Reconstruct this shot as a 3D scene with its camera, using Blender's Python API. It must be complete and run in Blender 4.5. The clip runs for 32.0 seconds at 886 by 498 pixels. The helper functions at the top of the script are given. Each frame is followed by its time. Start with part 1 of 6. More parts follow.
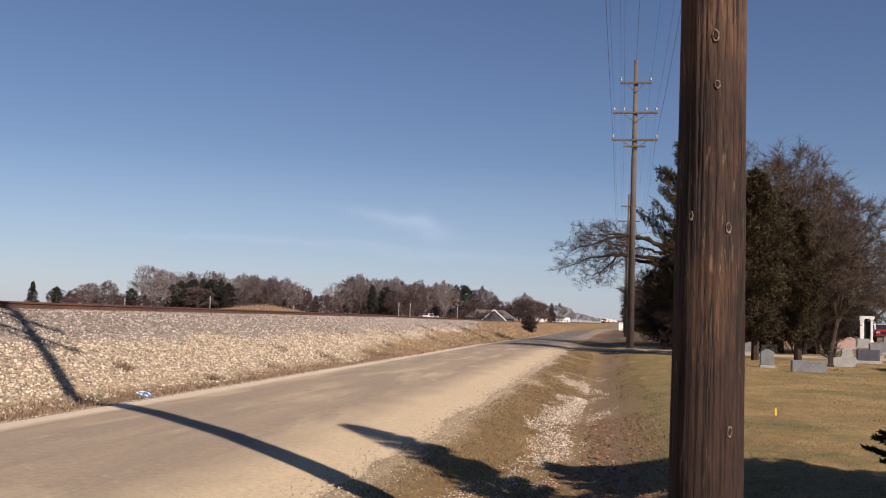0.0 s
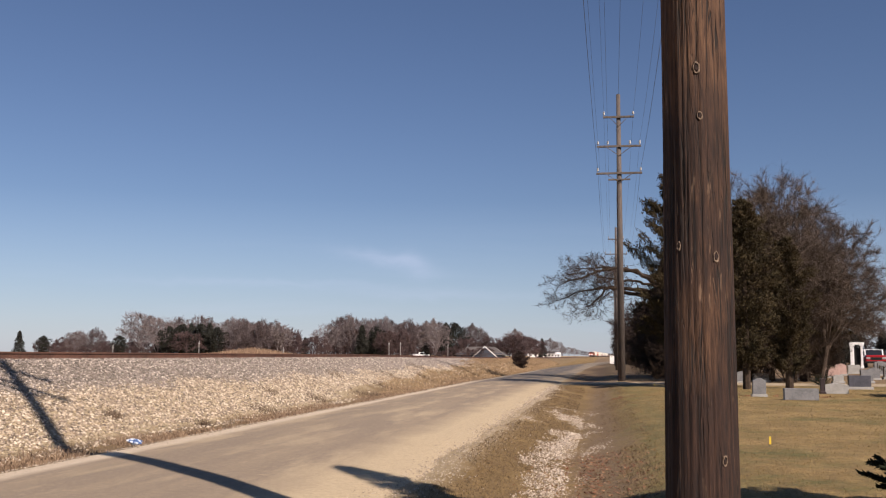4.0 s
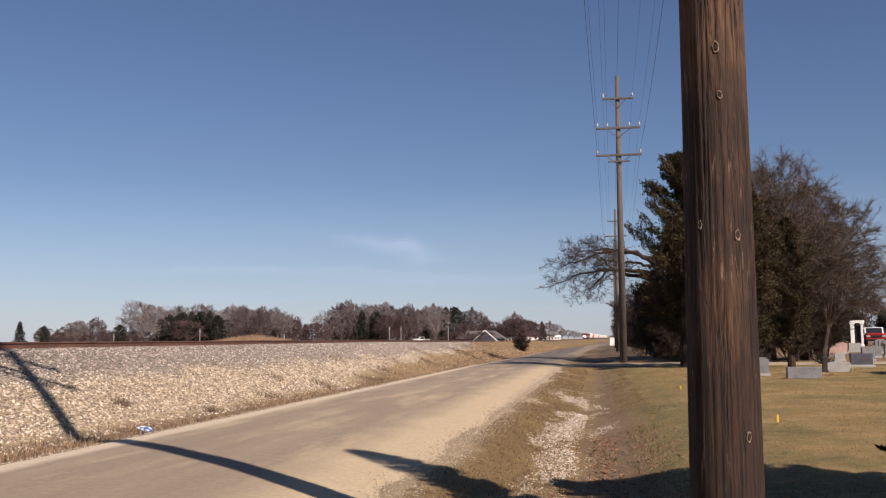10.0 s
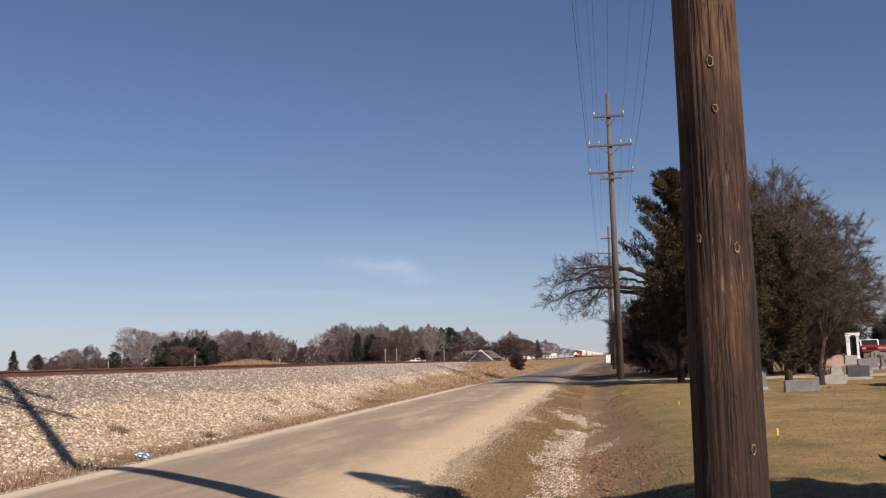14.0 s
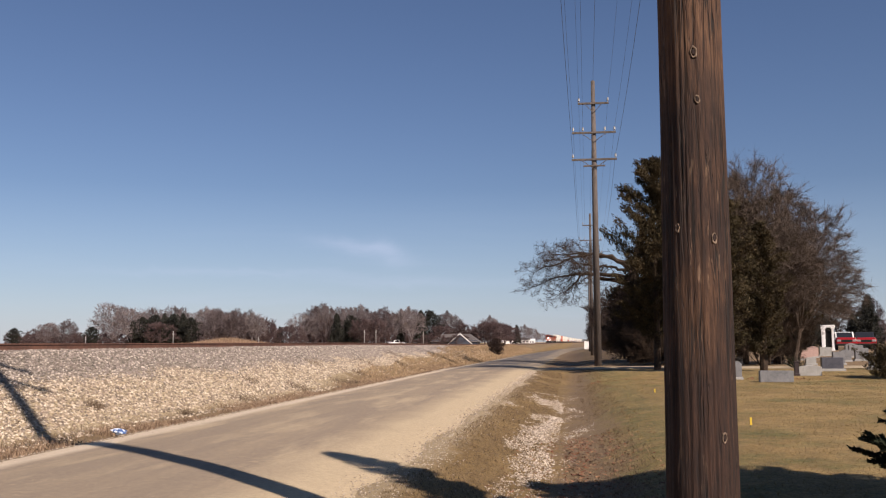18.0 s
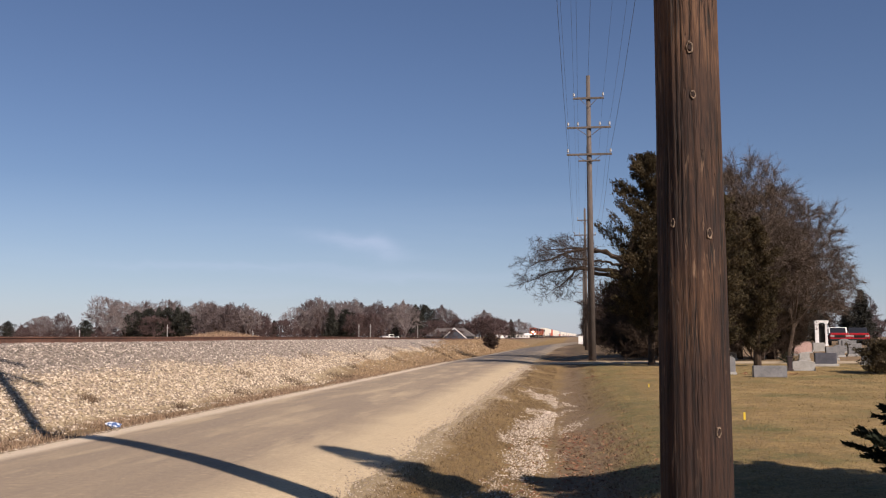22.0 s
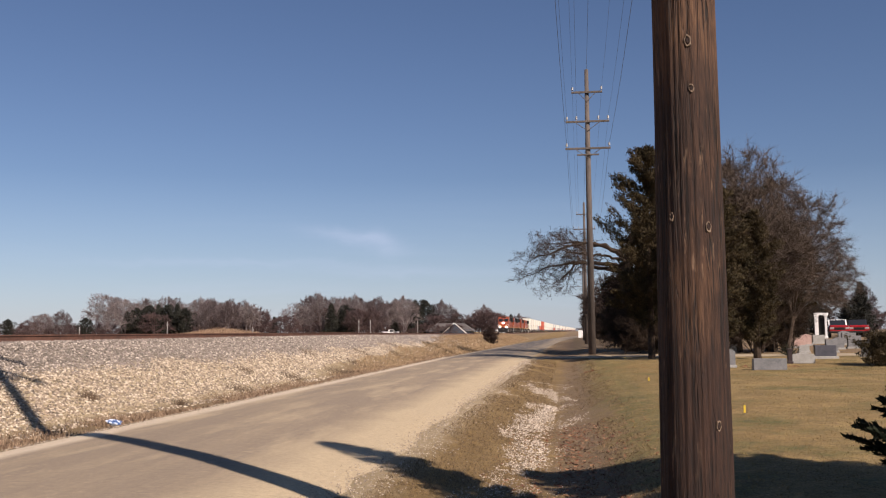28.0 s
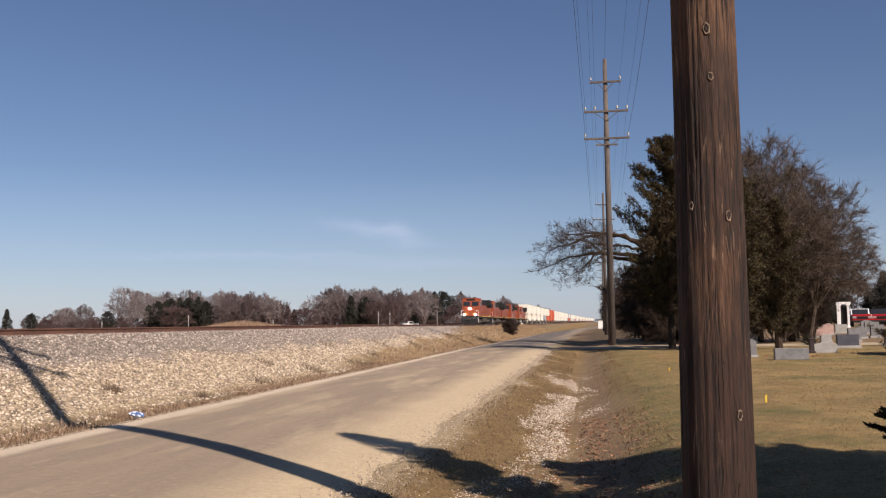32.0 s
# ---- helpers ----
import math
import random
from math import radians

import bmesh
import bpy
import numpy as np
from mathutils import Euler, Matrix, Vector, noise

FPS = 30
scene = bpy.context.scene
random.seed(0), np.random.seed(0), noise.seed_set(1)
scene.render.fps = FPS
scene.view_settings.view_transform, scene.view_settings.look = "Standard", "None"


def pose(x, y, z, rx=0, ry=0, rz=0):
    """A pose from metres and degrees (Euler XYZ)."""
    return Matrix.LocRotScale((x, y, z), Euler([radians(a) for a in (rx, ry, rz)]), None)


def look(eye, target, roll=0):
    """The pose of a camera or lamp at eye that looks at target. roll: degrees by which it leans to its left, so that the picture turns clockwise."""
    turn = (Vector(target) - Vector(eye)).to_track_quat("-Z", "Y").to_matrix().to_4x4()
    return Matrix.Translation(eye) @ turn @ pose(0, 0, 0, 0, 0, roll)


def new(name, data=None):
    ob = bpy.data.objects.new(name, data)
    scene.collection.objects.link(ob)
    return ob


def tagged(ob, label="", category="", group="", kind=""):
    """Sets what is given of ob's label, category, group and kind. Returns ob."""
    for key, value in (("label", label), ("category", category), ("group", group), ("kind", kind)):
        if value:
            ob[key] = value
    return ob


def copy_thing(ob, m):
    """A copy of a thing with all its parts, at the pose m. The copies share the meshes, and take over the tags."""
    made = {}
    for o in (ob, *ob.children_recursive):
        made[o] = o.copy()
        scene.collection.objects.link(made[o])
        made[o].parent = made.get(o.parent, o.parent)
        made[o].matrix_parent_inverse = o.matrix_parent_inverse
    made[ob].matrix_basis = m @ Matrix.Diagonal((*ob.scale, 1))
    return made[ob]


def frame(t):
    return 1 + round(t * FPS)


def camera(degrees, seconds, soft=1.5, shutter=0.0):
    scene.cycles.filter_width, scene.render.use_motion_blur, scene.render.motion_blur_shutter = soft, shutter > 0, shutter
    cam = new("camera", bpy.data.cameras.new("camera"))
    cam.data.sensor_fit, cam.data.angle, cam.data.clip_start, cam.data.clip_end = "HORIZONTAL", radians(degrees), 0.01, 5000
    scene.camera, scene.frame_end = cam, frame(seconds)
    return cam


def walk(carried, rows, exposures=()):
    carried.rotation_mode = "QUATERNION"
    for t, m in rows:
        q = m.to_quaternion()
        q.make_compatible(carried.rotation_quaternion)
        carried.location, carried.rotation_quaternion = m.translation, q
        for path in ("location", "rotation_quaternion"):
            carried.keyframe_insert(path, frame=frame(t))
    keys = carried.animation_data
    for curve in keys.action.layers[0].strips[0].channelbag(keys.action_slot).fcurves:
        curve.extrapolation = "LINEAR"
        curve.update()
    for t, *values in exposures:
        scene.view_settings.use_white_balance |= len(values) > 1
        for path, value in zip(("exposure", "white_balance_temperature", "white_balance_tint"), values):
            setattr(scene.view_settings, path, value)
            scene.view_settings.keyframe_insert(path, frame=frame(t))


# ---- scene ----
cam = camera(50.0, 32.0, soft=1.15)
PATH = [
    (0.0, pose(0.124, 0.081, 1.622, 94.066, -2.104, 9.932)),
    (0.5, pose(0.113, 0.065, 1.624, 94.110, -1.487, 9.445)),
    (1.0, pose(0.097, 0.052, 1.621, 95.228, -1.439, 9.355)),
    (1.5, pose(0.105, 0.060, 1.619, 95.705, -1.229, 9.568)),
    (2.0, pose(0.107, 0.076, 1.617, 96.109, -0.762, 9.311)),
    (2.5, pose(0.118, 0.067, 1.617, 96.867, -0.524, 9.376)),
    (4.5, pose(0.119, 0.067, 1.613, 96.124, -0.426, 9.355)),
    (5.0, pose(0.123, 0.064, 1.614, 95.979, -0.114, 9.237)),
    (5.5, pose(0.125, 0.059, 1.613, 95.932, -0.011, 9.225)),
    (6.0, pose(0.130, 0.045, 1.614, 95.944, -0.225, 9.289)),
    (6.5, pose(0.099, 0.033, 1.607, 95.871, -0.390, 9.526)),
    (7.0, pose(0.012, -0.040, 1.601, 95.370, 1.036, 10.005)),
    (7.5, pose(-0.067, -0.097, 1.595, 95.122, 0.571, 9.404)),
    (8.0, pose(-0.069, -0.084, 1.593, 94.139, -0.521, 8.599)),
    (8.5, pose(-0.020, -0.024, 1.599, 93.957, -0.608, 8.769)),
    (9.0, pose(-0.000, 0.000, 1.600, 94.554, -0.424, 9.196)),
    (9.5, pose(-0.010, -0.008, 1.595, 95.022, -0.029, 9.674)),
    (10.0, pose(-0.021, 0.011, 1.597, 95.431, 0.373, 9.359)),
    (10.5, pose(-0.029, 0.005, 1.594, 96.586, 1.297, 9.799)),
    (11.0, pose(-0.028, -0.002, 1.595, 97.329, 1.975, 9.112)),
    (11.5, pose(-0.033, 0.010, 1.589, 96.958, 2.115, 7.444)),
    (12.0, pose(-0.040, 0.002, 1.590, 96.879, 2.180, 7.138)),
    (12.5, pose(-0.055, 0.008, 1.591, 97.407, 1.924, 7.856)),
    (13.0, pose(-0.063, 0.012, 1.594, 97.707, 1.583, 8.557)),
    (13.5, pose(-0.062, 0.020, 1.594, 97.917, 1.386, 8.831)),
    (14.0, pose(-0.058, 0.006, 1.583, 96.661, 1.509, 9.106)),
    (14.5, pose(-0.055, -0.003, 1.581, 94.700, 0.722, 9.866)),
    (15.0, pose(-0.050, 0.003, 1.583, 94.994, 0.131, 8.783)),
    (15.5, pose(-0.050, 0.005, 1.585, 95.735, 0.028, 8.388)),
    (17.5, pose(-0.044, -0.014, 1.583, 95.612, -0.196, 8.030)),
    (18.0, pose(-0.045, -0.011, 1.584, 95.620, 0.204, 7.853)),
    (18.5, pose(-0.047, -0.013, 1.582, 95.565, 0.269, 7.803)),
    (19.0, pose(-0.048, -0.004, 1.582, 95.541, 0.050, 7.781)),
    (19.5, pose(-0.051, -0.005, 1.586, 95.549, 0.328, 7.823)),
    (20.0, pose(-0.055, -0.007, 1.583, 95.554, 0.350, 7.745)),
    (20.5, pose(-0.049, -0.002, 1.585, 95.489, 0.659, 7.679)),
    (21.0, pose(-0.051, -0.018, 1.584, 95.496, 0.288, 7.475)),
    (21.5, pose(-0.049, -0.002, 1.585, 95.422, -0.126, 7.389)),
    (22.0, pose(-0.051, -0.018, 1.583, 95.283, 0.061, 7.516)),
    (22.5, pose(-0.051, -0.007, 1.581, 95.127, -0.036, 7.594)),
    (23.0, pose(-0.052, -0.017, 1.579, 94.879, 0.395, 7.576)),
    (23.5, pose(-0.057, -0.009, 1.581, 94.484, 0.177, 7.626)),
    (24.0, pose(-0.062, -0.007, 1.583, 94.485, 0.169, 7.628)),
    (24.5, pose(-0.059, -0.003, 1.583, 94.621, 0.352, 7.591)),
    (25.0, pose(-0.056, -0.016, 1.586, 94.803, 0.565, 7.463)),
    (25.5, pose(-0.053, -0.008, 1.589, 94.977, 0.352, 7.299)),
    (27.5, pose(-0.052, -0.004, 1.588, 95.028, 0.546, 7.385)),
    (28.0, pose(-0.048, -0.010, 1.586, 94.983, 0.457, 7.515)),
    (28.5, pose(-0.049, -0.012, 1.584, 94.953, 0.258, 7.597)),
    (29.0, pose(-0.049, -0.010, 1.586, 94.877, 0.344, 7.672)),
    (29.5, pose(-0.051, -0.016, 1.583, 94.809, 0.690, 7.719)),
    (30.0, pose(-0.050, -0.011, 1.582, 94.758, 0.850, 7.807)),
    (30.5, pose(-0.052, -0.012, 1.586, 94.661, 0.568, 7.848)),
    (31.0, pose(-0.048, -0.022, 1.584, 94.670, 0.277, 7.979)),
    (31.5, pose(-0.049, -0.019, 1.579, 94.575, 0.047, 8.125)),
    (32.0, pose(-0.048, -0.021, 1.581, 94.491, 0.786, 8.686)),
]
walk(cam, PATH, [(0, 0.54, 6160, 22), (32, 0.54, 6160, 22)])

# ---------------------------------------------------------------- light
SUN_AZ, SUN_EL = 135.0, 38.0  # the sun stands behind and to the right of the road's run
world = bpy.data.worlds.new("sky")
scene.world = world
world.use_nodes = True
wt = world.node_tree
wt.nodes.clear()
w_out = wt.nodes.new("ShaderNodeOutputWorld")
w_bg = wt.nodes.new("ShaderNodeBackground")
w_sky = wt.nodes.new("ShaderNodeTexSky")
w_sky.sky_type = "NISHITA"
w_sky.sun_disc = False
w_sky.sun_elevation = radians(SUN_EL)
w_sky.sun_rotation = radians(SUN_AZ)
w_sky.altitude = 200
w_sky.air_density, w_sky.dust_density, w_sky.ozone_density = 1.0, 0.25, 3.5
w_bg.inputs["Strength"].default_value = 0.046


def wnode(kind, **settings):
    n = wt.nodes.new(kind)
    for key, value in settings.items():
        if key == "operation":
            n.operation = value
        elif key == "clamp":
            n.use_clamp = value
    return n


# thin streaks of high cloud low over the horizon, beyond the road's far end
w_tc = wt.nodes.new("ShaderNodeTexCoord")
w_sep = wt.nodes.new("ShaderNodeSeparateXYZ")
wt.links.new(w_tc.outputs["Generated"], w_sep.inputs[0])


def wm(op, a, b=0.0, clamp=False):
    n = wnode("ShaderNodeMath", operation=op, clamp=clamp)
    for sock, v in zip(n.inputs, (a, b)):
        if isinstance(v, float):
            sock.default_value = v
        else:
            wt.links.new(v, sock)
    return n.outputs[0]


def wnoise(scale, stretch, detail, dist=0.5):
    m = wt.nodes.new("ShaderNodeMapping")
    m.inputs["Scale"].default_value = stretch
    wt.links.new(w_tc.outputs["Generated"], m.inputs[0])
    n = wt.nodes.new("ShaderNodeTexNoise")
    n.inputs["Scale"].default_value, n.inputs["Detail"].default_value = scale, detail
    n.inputs["Roughness"].default_value, n.inputs["Distortion"].default_value = 0.6, dist
    wt.links.new(m.outputs[0], n.inputs["Vector"])
    return n.outputs["Fac"]


w_ahead = wm("MAXIMUM", w_sep.outputs[1], 0.05)
w_u, w_v = wm("DIVIDE", w_sep.outputs[0], w_ahead), wm("DIVIDE", w_sep.outputs[2], w_ahead)
w_wob = wm("MULTIPLY", wm("SUBTRACT", wnoise(9.0, (1, 1, 2.0), 5.0), 0.5), 0.035)
w_fib = wnoise(16.0, (1, 1, 6.0), 6.0, 1.2)
w_mul = wm("MULTIPLY", wm("SUBTRACT", wnoise(2.6, (1.5, 1.5, 17.0), 6.0), 0.52, True), wm("SUBTRACT", 0.45, wm("MULTIPLY", w_v, 2.6), True))
for cu, cv, hu, hv, lean, amount in ((-0.225, 0.101, 0.05, 0.0075, -0.16, 0.30), (-0.200, 0.095, 0.020, 0.013, -0.3, 0.12), (-0.38, 0.077, 0.16, 0.0045, -0.03, 0.16), (-0.18, 0.064, 0.11, 0.006, -0.03, 0.15), (-0.33, 0.045, 0.2, 0.005, 0.0, 0.08)):
    du = wm("DIVIDE", wm("SUBTRACT", w_u, cu), hu)
    dv = wm("DIVIDE", wm("ADD", wm("SUBTRACT", w_v, cv), wm("ADD", wm("MULTIPLY", wm("SUBTRACT", w_u, cu), -lean), w_wob)), hv)
    r2 = wm("ADD", wm("MULTIPLY", du, du), wm("MULTIPLY", dv, dv))
    w_mul = wm("ADD", w_mul, wm("MULTIPLY", wm("MULTIPLY", wm("POWER", 2.718, wm("MULTIPLY", r2, -1.0)), amount), wm("ADD", w_fib, 0.35)))
w_mul = wm("MULTIPLY", w_mul, wm("GREATER_THAN", w_sep.outputs[1], 0.06), True)
w_mix = wt.nodes.new("ShaderNodeMix")
w_mix.data_type = "RGBA"
w_mix.inputs[7].default_value = (9.5, 10.6, 12.2, 1)
wt.links.new(w_mul, w_mix.inputs[0])
wt.links.new(w_sky.outputs[0], w_mix.inputs[6])
# pale haze towards the horizon
w_hz = wt.nodes.new("ShaderNodeMapRange")
w_hz.inputs[1].default_value, w_hz.inputs[2].default_value, w_hz.inputs[4].default_value = 0.16, 0.0, 0.38
wt.links.new(w_sep.outputs[2], w_hz.inputs[0])
w_mix2 = wt.nodes.new("ShaderNodeMix")
w_mix2.data_type = "RGBA"
w_mix2.inputs[7].default_value = (7.4, 9.4, 11.6, 1)
wt.links.new(w_hz.outputs[0], w_mix2.inputs[0])
wt.links.new(w_mix.outputs[2], w_mix2.inputs[6])
wt.links.new(w_mix2.outputs[2], w_bg.inputs["Color"])
wt.links.new(w_bg.outputs[0], w_out.inputs["Surface"])

sun = new("sun", bpy.data.lights.new("sun", "SUN"))
sun.data.energy, sun.data.angle, sun.data.color = 5.0, radians(0.53), (1.0, 0.88, 0.70)
to_sun = Vector((math.sin(radians(SUN_AZ)) * math.cos(radians(SUN_EL)),
                 math.cos(radians(SUN_AZ)) * math.cos(radians(SUN_EL)), math.sin(radians(SUN_EL))))
sun.matrix_world = look(to_sun * 60, (0, 0, 0))


# ---------------------------------------------------------------- materials
def lin(c):
    """Linear colour from an sRGB hex string."""
    v = [int(c[i:i + 2], 16) / 255 for i in (0, 2, 4)]
    return tuple(x / 12.92 if x < 0.04045 else ((x + 0.055) / 1.055) ** 2.4 for x in v)


class Mat:
    """A node material under construction."""

    def __init__(self, name, rough=0.8, metal=0.0):
        self.m = bpy.data.materials.new(name)
        self.m.use_nodes = True
        self.t = self.m.node_tree
        self.b = self.t.nodes["Principled BSDF"]
        self.b.inputs["Roughness"].default_value = rough
        self.b.inputs["Metallic"].default_value = metal
        self.geo = self.t.nodes.new("ShaderNodeNewGeometry")
        self.tc = self.t.nodes.new("ShaderNodeTexCoord")

    def put(self, sock, v):
        if hasattr(v, "is_linked"):
            self.t.links.new(v, sock)
        elif isinstance(v, (tuple, list)):
            sock.default_value = (*v, 1.0) if len(v) == 3 and sock.type == "RGBA" else v
        else:
            sock.default_value = v

    def math(self, op, a, b=0.0, clamp=False):
        n = self.t.nodes.new("ShaderNodeMath")
        n.operation, n.use_clamp = op, clamp
        self.put(n.inputs[0], a)
        self.put(n.inputs[1], b)
        return n.outputs[0]

    def coord(self, space="Object", scale=(1, 1, 1)):
        n = self.t.nodes.new("ShaderNodeMapping")
        n.inputs["Scale"].default_value = scale
        self.t.links.new(self.geo.outputs["Position"] if space == "World" else self.tc.outputs[space], n.inputs[0])
        return n.outputs[0]

    def xyz(self, space="World"):
        n = self.t.nodes.new("ShaderNodeSeparateXYZ")
        self.t.links.new(self.geo.outputs["Position"] if space == "World" else self.tc.outputs[space], n.inputs[0])
        return n.outputs

    def noise(self, scale, detail=4.0, rough=0.6, vec=None, dist=0.0):
        n = self.t.nodes.new("ShaderNodeTexNoise")
        n.inputs["Scale"].default_value, n.inputs["Detail"].default_value = scale, detail
        n.inputs["Roughness"].default_value, n.inputs["Distortion"].default_value = rough, dist
        self.t.links.new(vec if vec is not None else self.coord(), n.inputs["Vector"])
        return n.outputs["Fac"]

    def cells(self, scale, vec=None, feature="F1", out="Distance"):
        n = self.t.nodes.new("ShaderNodeTexVoronoi")
        n.feature = feature
        n.inputs["Scale"].default_value = scale
        self.t.links.new(vec if vec is not None else self.coord(), n.inputs["Vector"])
        return n.outputs[out]

    def band(self, v, lo, hi):
        """0 below lo, 1 above hi (or the other way round)."""
        n = self.t.nodes.new("ShaderNodeMapRange")
        n.clamp = True
        self.put(n.inputs[0], v)
        n.inputs[1].default_value, n.inputs[2].default_value = lo, hi
        return n.outputs[0]

    def ramp(self, f, *stops):
        n = self.t.nodes.new("ShaderNodeValToRGB")
        self.put(n.inputs[0], f)
        e = n.color_ramp.elements
        while len(e) < len(stops):
            e.new(0.5)
        for el, (p, c) in zip(e, stops):
            el.position, el.color = p, (*c, 1)
        return n.outputs[0]

    def mix(self, f, a, b, how="MIX"):
        n = self.t.nodes.new("ShaderNodeMix")
        n.data_type, n.blend_type = "RGBA", how
        self.put(n.inputs[0], f)
        self.put(n.inputs[6], a)
        self.put(n.inputs[7], b)
        return n.outputs[2]

    def bump(self, h, strength=0.5, dist=0.02):
        n = self.t.nodes.new("ShaderNodeBump")
        n.inputs["Strength"].default_value, n.inputs["Distance"].default_value = strength, dist
        self.put(n.inputs["Height"], h)
        self.t.links.new(n.outputs[0], self.b.inputs["Normal"])

    def random(self):
        return self.t.nodes.new("ShaderNodeObjectInfo").outputs["Random"]

    def island(self):
        return self.geo.outputs["Random Per Island"]

    def done(self, color, rough=None, tone=None):
        if tone:
            color = self.mix(1.0, color, tone, "MULTIPLY")
        self.put(self.b.inputs["Base Color"], color)
        if rough is not None:
            self.put(self.b.inputs["Roughness"], rough)
        return self.m


def plain(name, a, b, scale=6.0, rough=0.7, metal=0.0, bump=0.0, dist=0.01, detail=5.0, stretch=(1, 1, 1)):
    """Two tones mixed by a fine and a coarse noise."""
    k = Mat(name, rough, metal)
    v = k.coord("Object", stretch)
    f = k.math("ADD", k.math("MULTIPLY", k.noise(scale, detail, 0.65, v), 0.6), k.math("MULTIPLY", k.noise(scale * 0.13, 3, 0.5, v), 0.4))
    c = k.ramp(f, (0.36, a), (0.64, b))
    if bump:
        k.bump(k.noise(scale * 2, 4, 0.6, v), bump, dist)
    return k.done(c)


def glow(name, color, strength):
    k = Mat(name)
    k.b.inputs["Emission Color"].default_value = (*color, 1)
    k.b.inputs["Emission Strength"].default_value = strength
    return k.done(color)


# ---------------------------------------------------------------- helpers
def obj(name, verts, faces, material, parent=None, smooth=False, label=""):
    me = bpy.data.meshes.new(name)
    me.from_pydata(verts, [], faces)
    me.update()
    if smooth:
        me.polygons.foreach_set("use_smooth", [True] * len(me.polygons))
    for m in (material if isinstance(material, (list, tuple)) else [material]):
        me.materials.append(m)
    ob = new(name, me)
    ob.parent = parent
    if label:
        ob["label"] = label
    return ob


def mesh_np(name, v, f, material):
    """A mesh from arrays of points and of faces with equally many corners."""
    me = bpy.data.meshes.new(name)
    n, k = f.shape
    me.vertices.add(len(v))
    me.vertices.foreach_set("co", np.asarray(v, np.float32).ravel())
    me.loops.add(n * k)
    me.loops.foreach_set("vertex_index", np.asarray(f, np.int32).ravel())
    me.polygons.add(n)
    me.polygons.foreach_set("loop_start", np.arange(0, n * k, k, dtype=np.int32))
    me.polygons.foreach_set("loop_total", np.full(n, k, np.int32))
    me.update(calc_edges=True)
    me.materials.append(material)
    return me


def part(name, bm, material, parent, label="", smooth=False, m=None):
    me = bpy.data.meshes.new(name)
    if smooth:
        for f in bm.faces:
            f.smooth = True
    bm.to_mesh(me)
    bm.free()
    me.materials.append(material)
    ob = new(name, me)
    ob.parent = parent
    if m is not None:
        ob.matrix_basis = m
    if label:
        ob["label"] = label
    return ob


def empty(name, m=Matrix()):
    ob = new(name)
    ob.empty_display_size = 0.2
    ob.matrix_basis = m
    return ob


def box(sx, sy, sz, at=(0, 0, 0), bevel=0.0, bm=None, rot=None):
    """A block with its centre at `at`."""
    b = bm or bmesh.new()
    m = Matrix.Translation(at) @ (rot or Matrix()) @ Matrix.Diagonal((sx, sy, sz, 1))
    g = bmesh.ops.create_cube(b, size=1, matrix=m)
    if bevel:
        es = list({e for v in g["verts"] for e in v.link_edges})
        bmesh.ops.bevel(b, geom=es, offset=bevel, segments=2, affect="EDGES", profile=0.5)
    return b


def tube(p, q, r0, r1=None, sides=10, bm=None, caps=True):
    """A straight, tapered rod from p to q."""
    b = bm or bmesh.new()
    p, q = Vector(p), Vector(q)
    turn = (q - p).to_track_quat("Z", "Y").to_matrix().to_4x4()
    bmesh.ops.create_cone(b, cap_ends=caps, segments=sides, radius1=r0, radius2=r0 if r1 is None else r1, depth=(q - p).length,
                          matrix=Matrix.Translation((p + q) / 2) @ turn)
    return b


def prism(outline, axis, lo, hi, bm=None):
    """An outline of 2D points drawn out along an axis ('x': points are (y, z); 'y': (x, z); 'z': (x, y))."""
    b = bm or bmesh.new()
    make = {"x": lambda u, v, w: (w, u, v), "y": lambda u, v, w: (u, w, v), "z": lambda u, v, w: (u, v, w)}[axis]
    a = [b.verts.new(make(u, v, lo)) for u, v in outline]
    c = [b.verts.new(make(u, v, hi)) for u, v in outline]
    n = len(a)
    b.faces.new(a)
    b.faces.new(c[::-1])
    for i in range(n):
        b.faces.new((a[i], c[i], c[(i + 1) % n], a[(i + 1) % n]))
    bmesh.ops.recalc_face_normals(b, faces=b.faces)
    return b


def pl(x, pts):
    return float(np.interp(x, [a for a, _ in pts], [b for _, b in pts]))


def smooth01(x, a, b):
    t = min(1, max(0, (x - a) / (b - a)))
    return t * t * (3 - 2 * t)


# ---------------------------------------------------------------- the lie of the land
ROAD_L, ROAD_R = -7.85, -2.2
TRACK_A, TRACK_B, TRACK_TURN = -15.3, -20.65, 0.0016
RAIL_Z = 1.6
NEAR_BANK = [(-9.6, -0.12), (-10.9, 0.42), (-12.4, 0.98), (-13.5, 1.36), (-14.2, 1.40)]
FAR_BANK = [(-8.7, 0.0), (-9.6, 0.35), (-10.8, 0.85), (-12.6, 1.15), (-14.2, 1.40)]


def eased(y, a, b, slope):
    """0 before a, then a bend to the right that reaches its full slope at b."""
    d = min(max(y - a, 0.0), b - a)
    return slope * (d * d / (2 * (b - a)) + max(0.0, y - b))


def track_shift(y):
    return TRACK_TURN * max(0.0, y) + eased(y, 60, 200, 0.011) + eased(y, 700, 1300, 0.012)


def road_shift(y):
    return eased(y, 110, 300, 0.06)


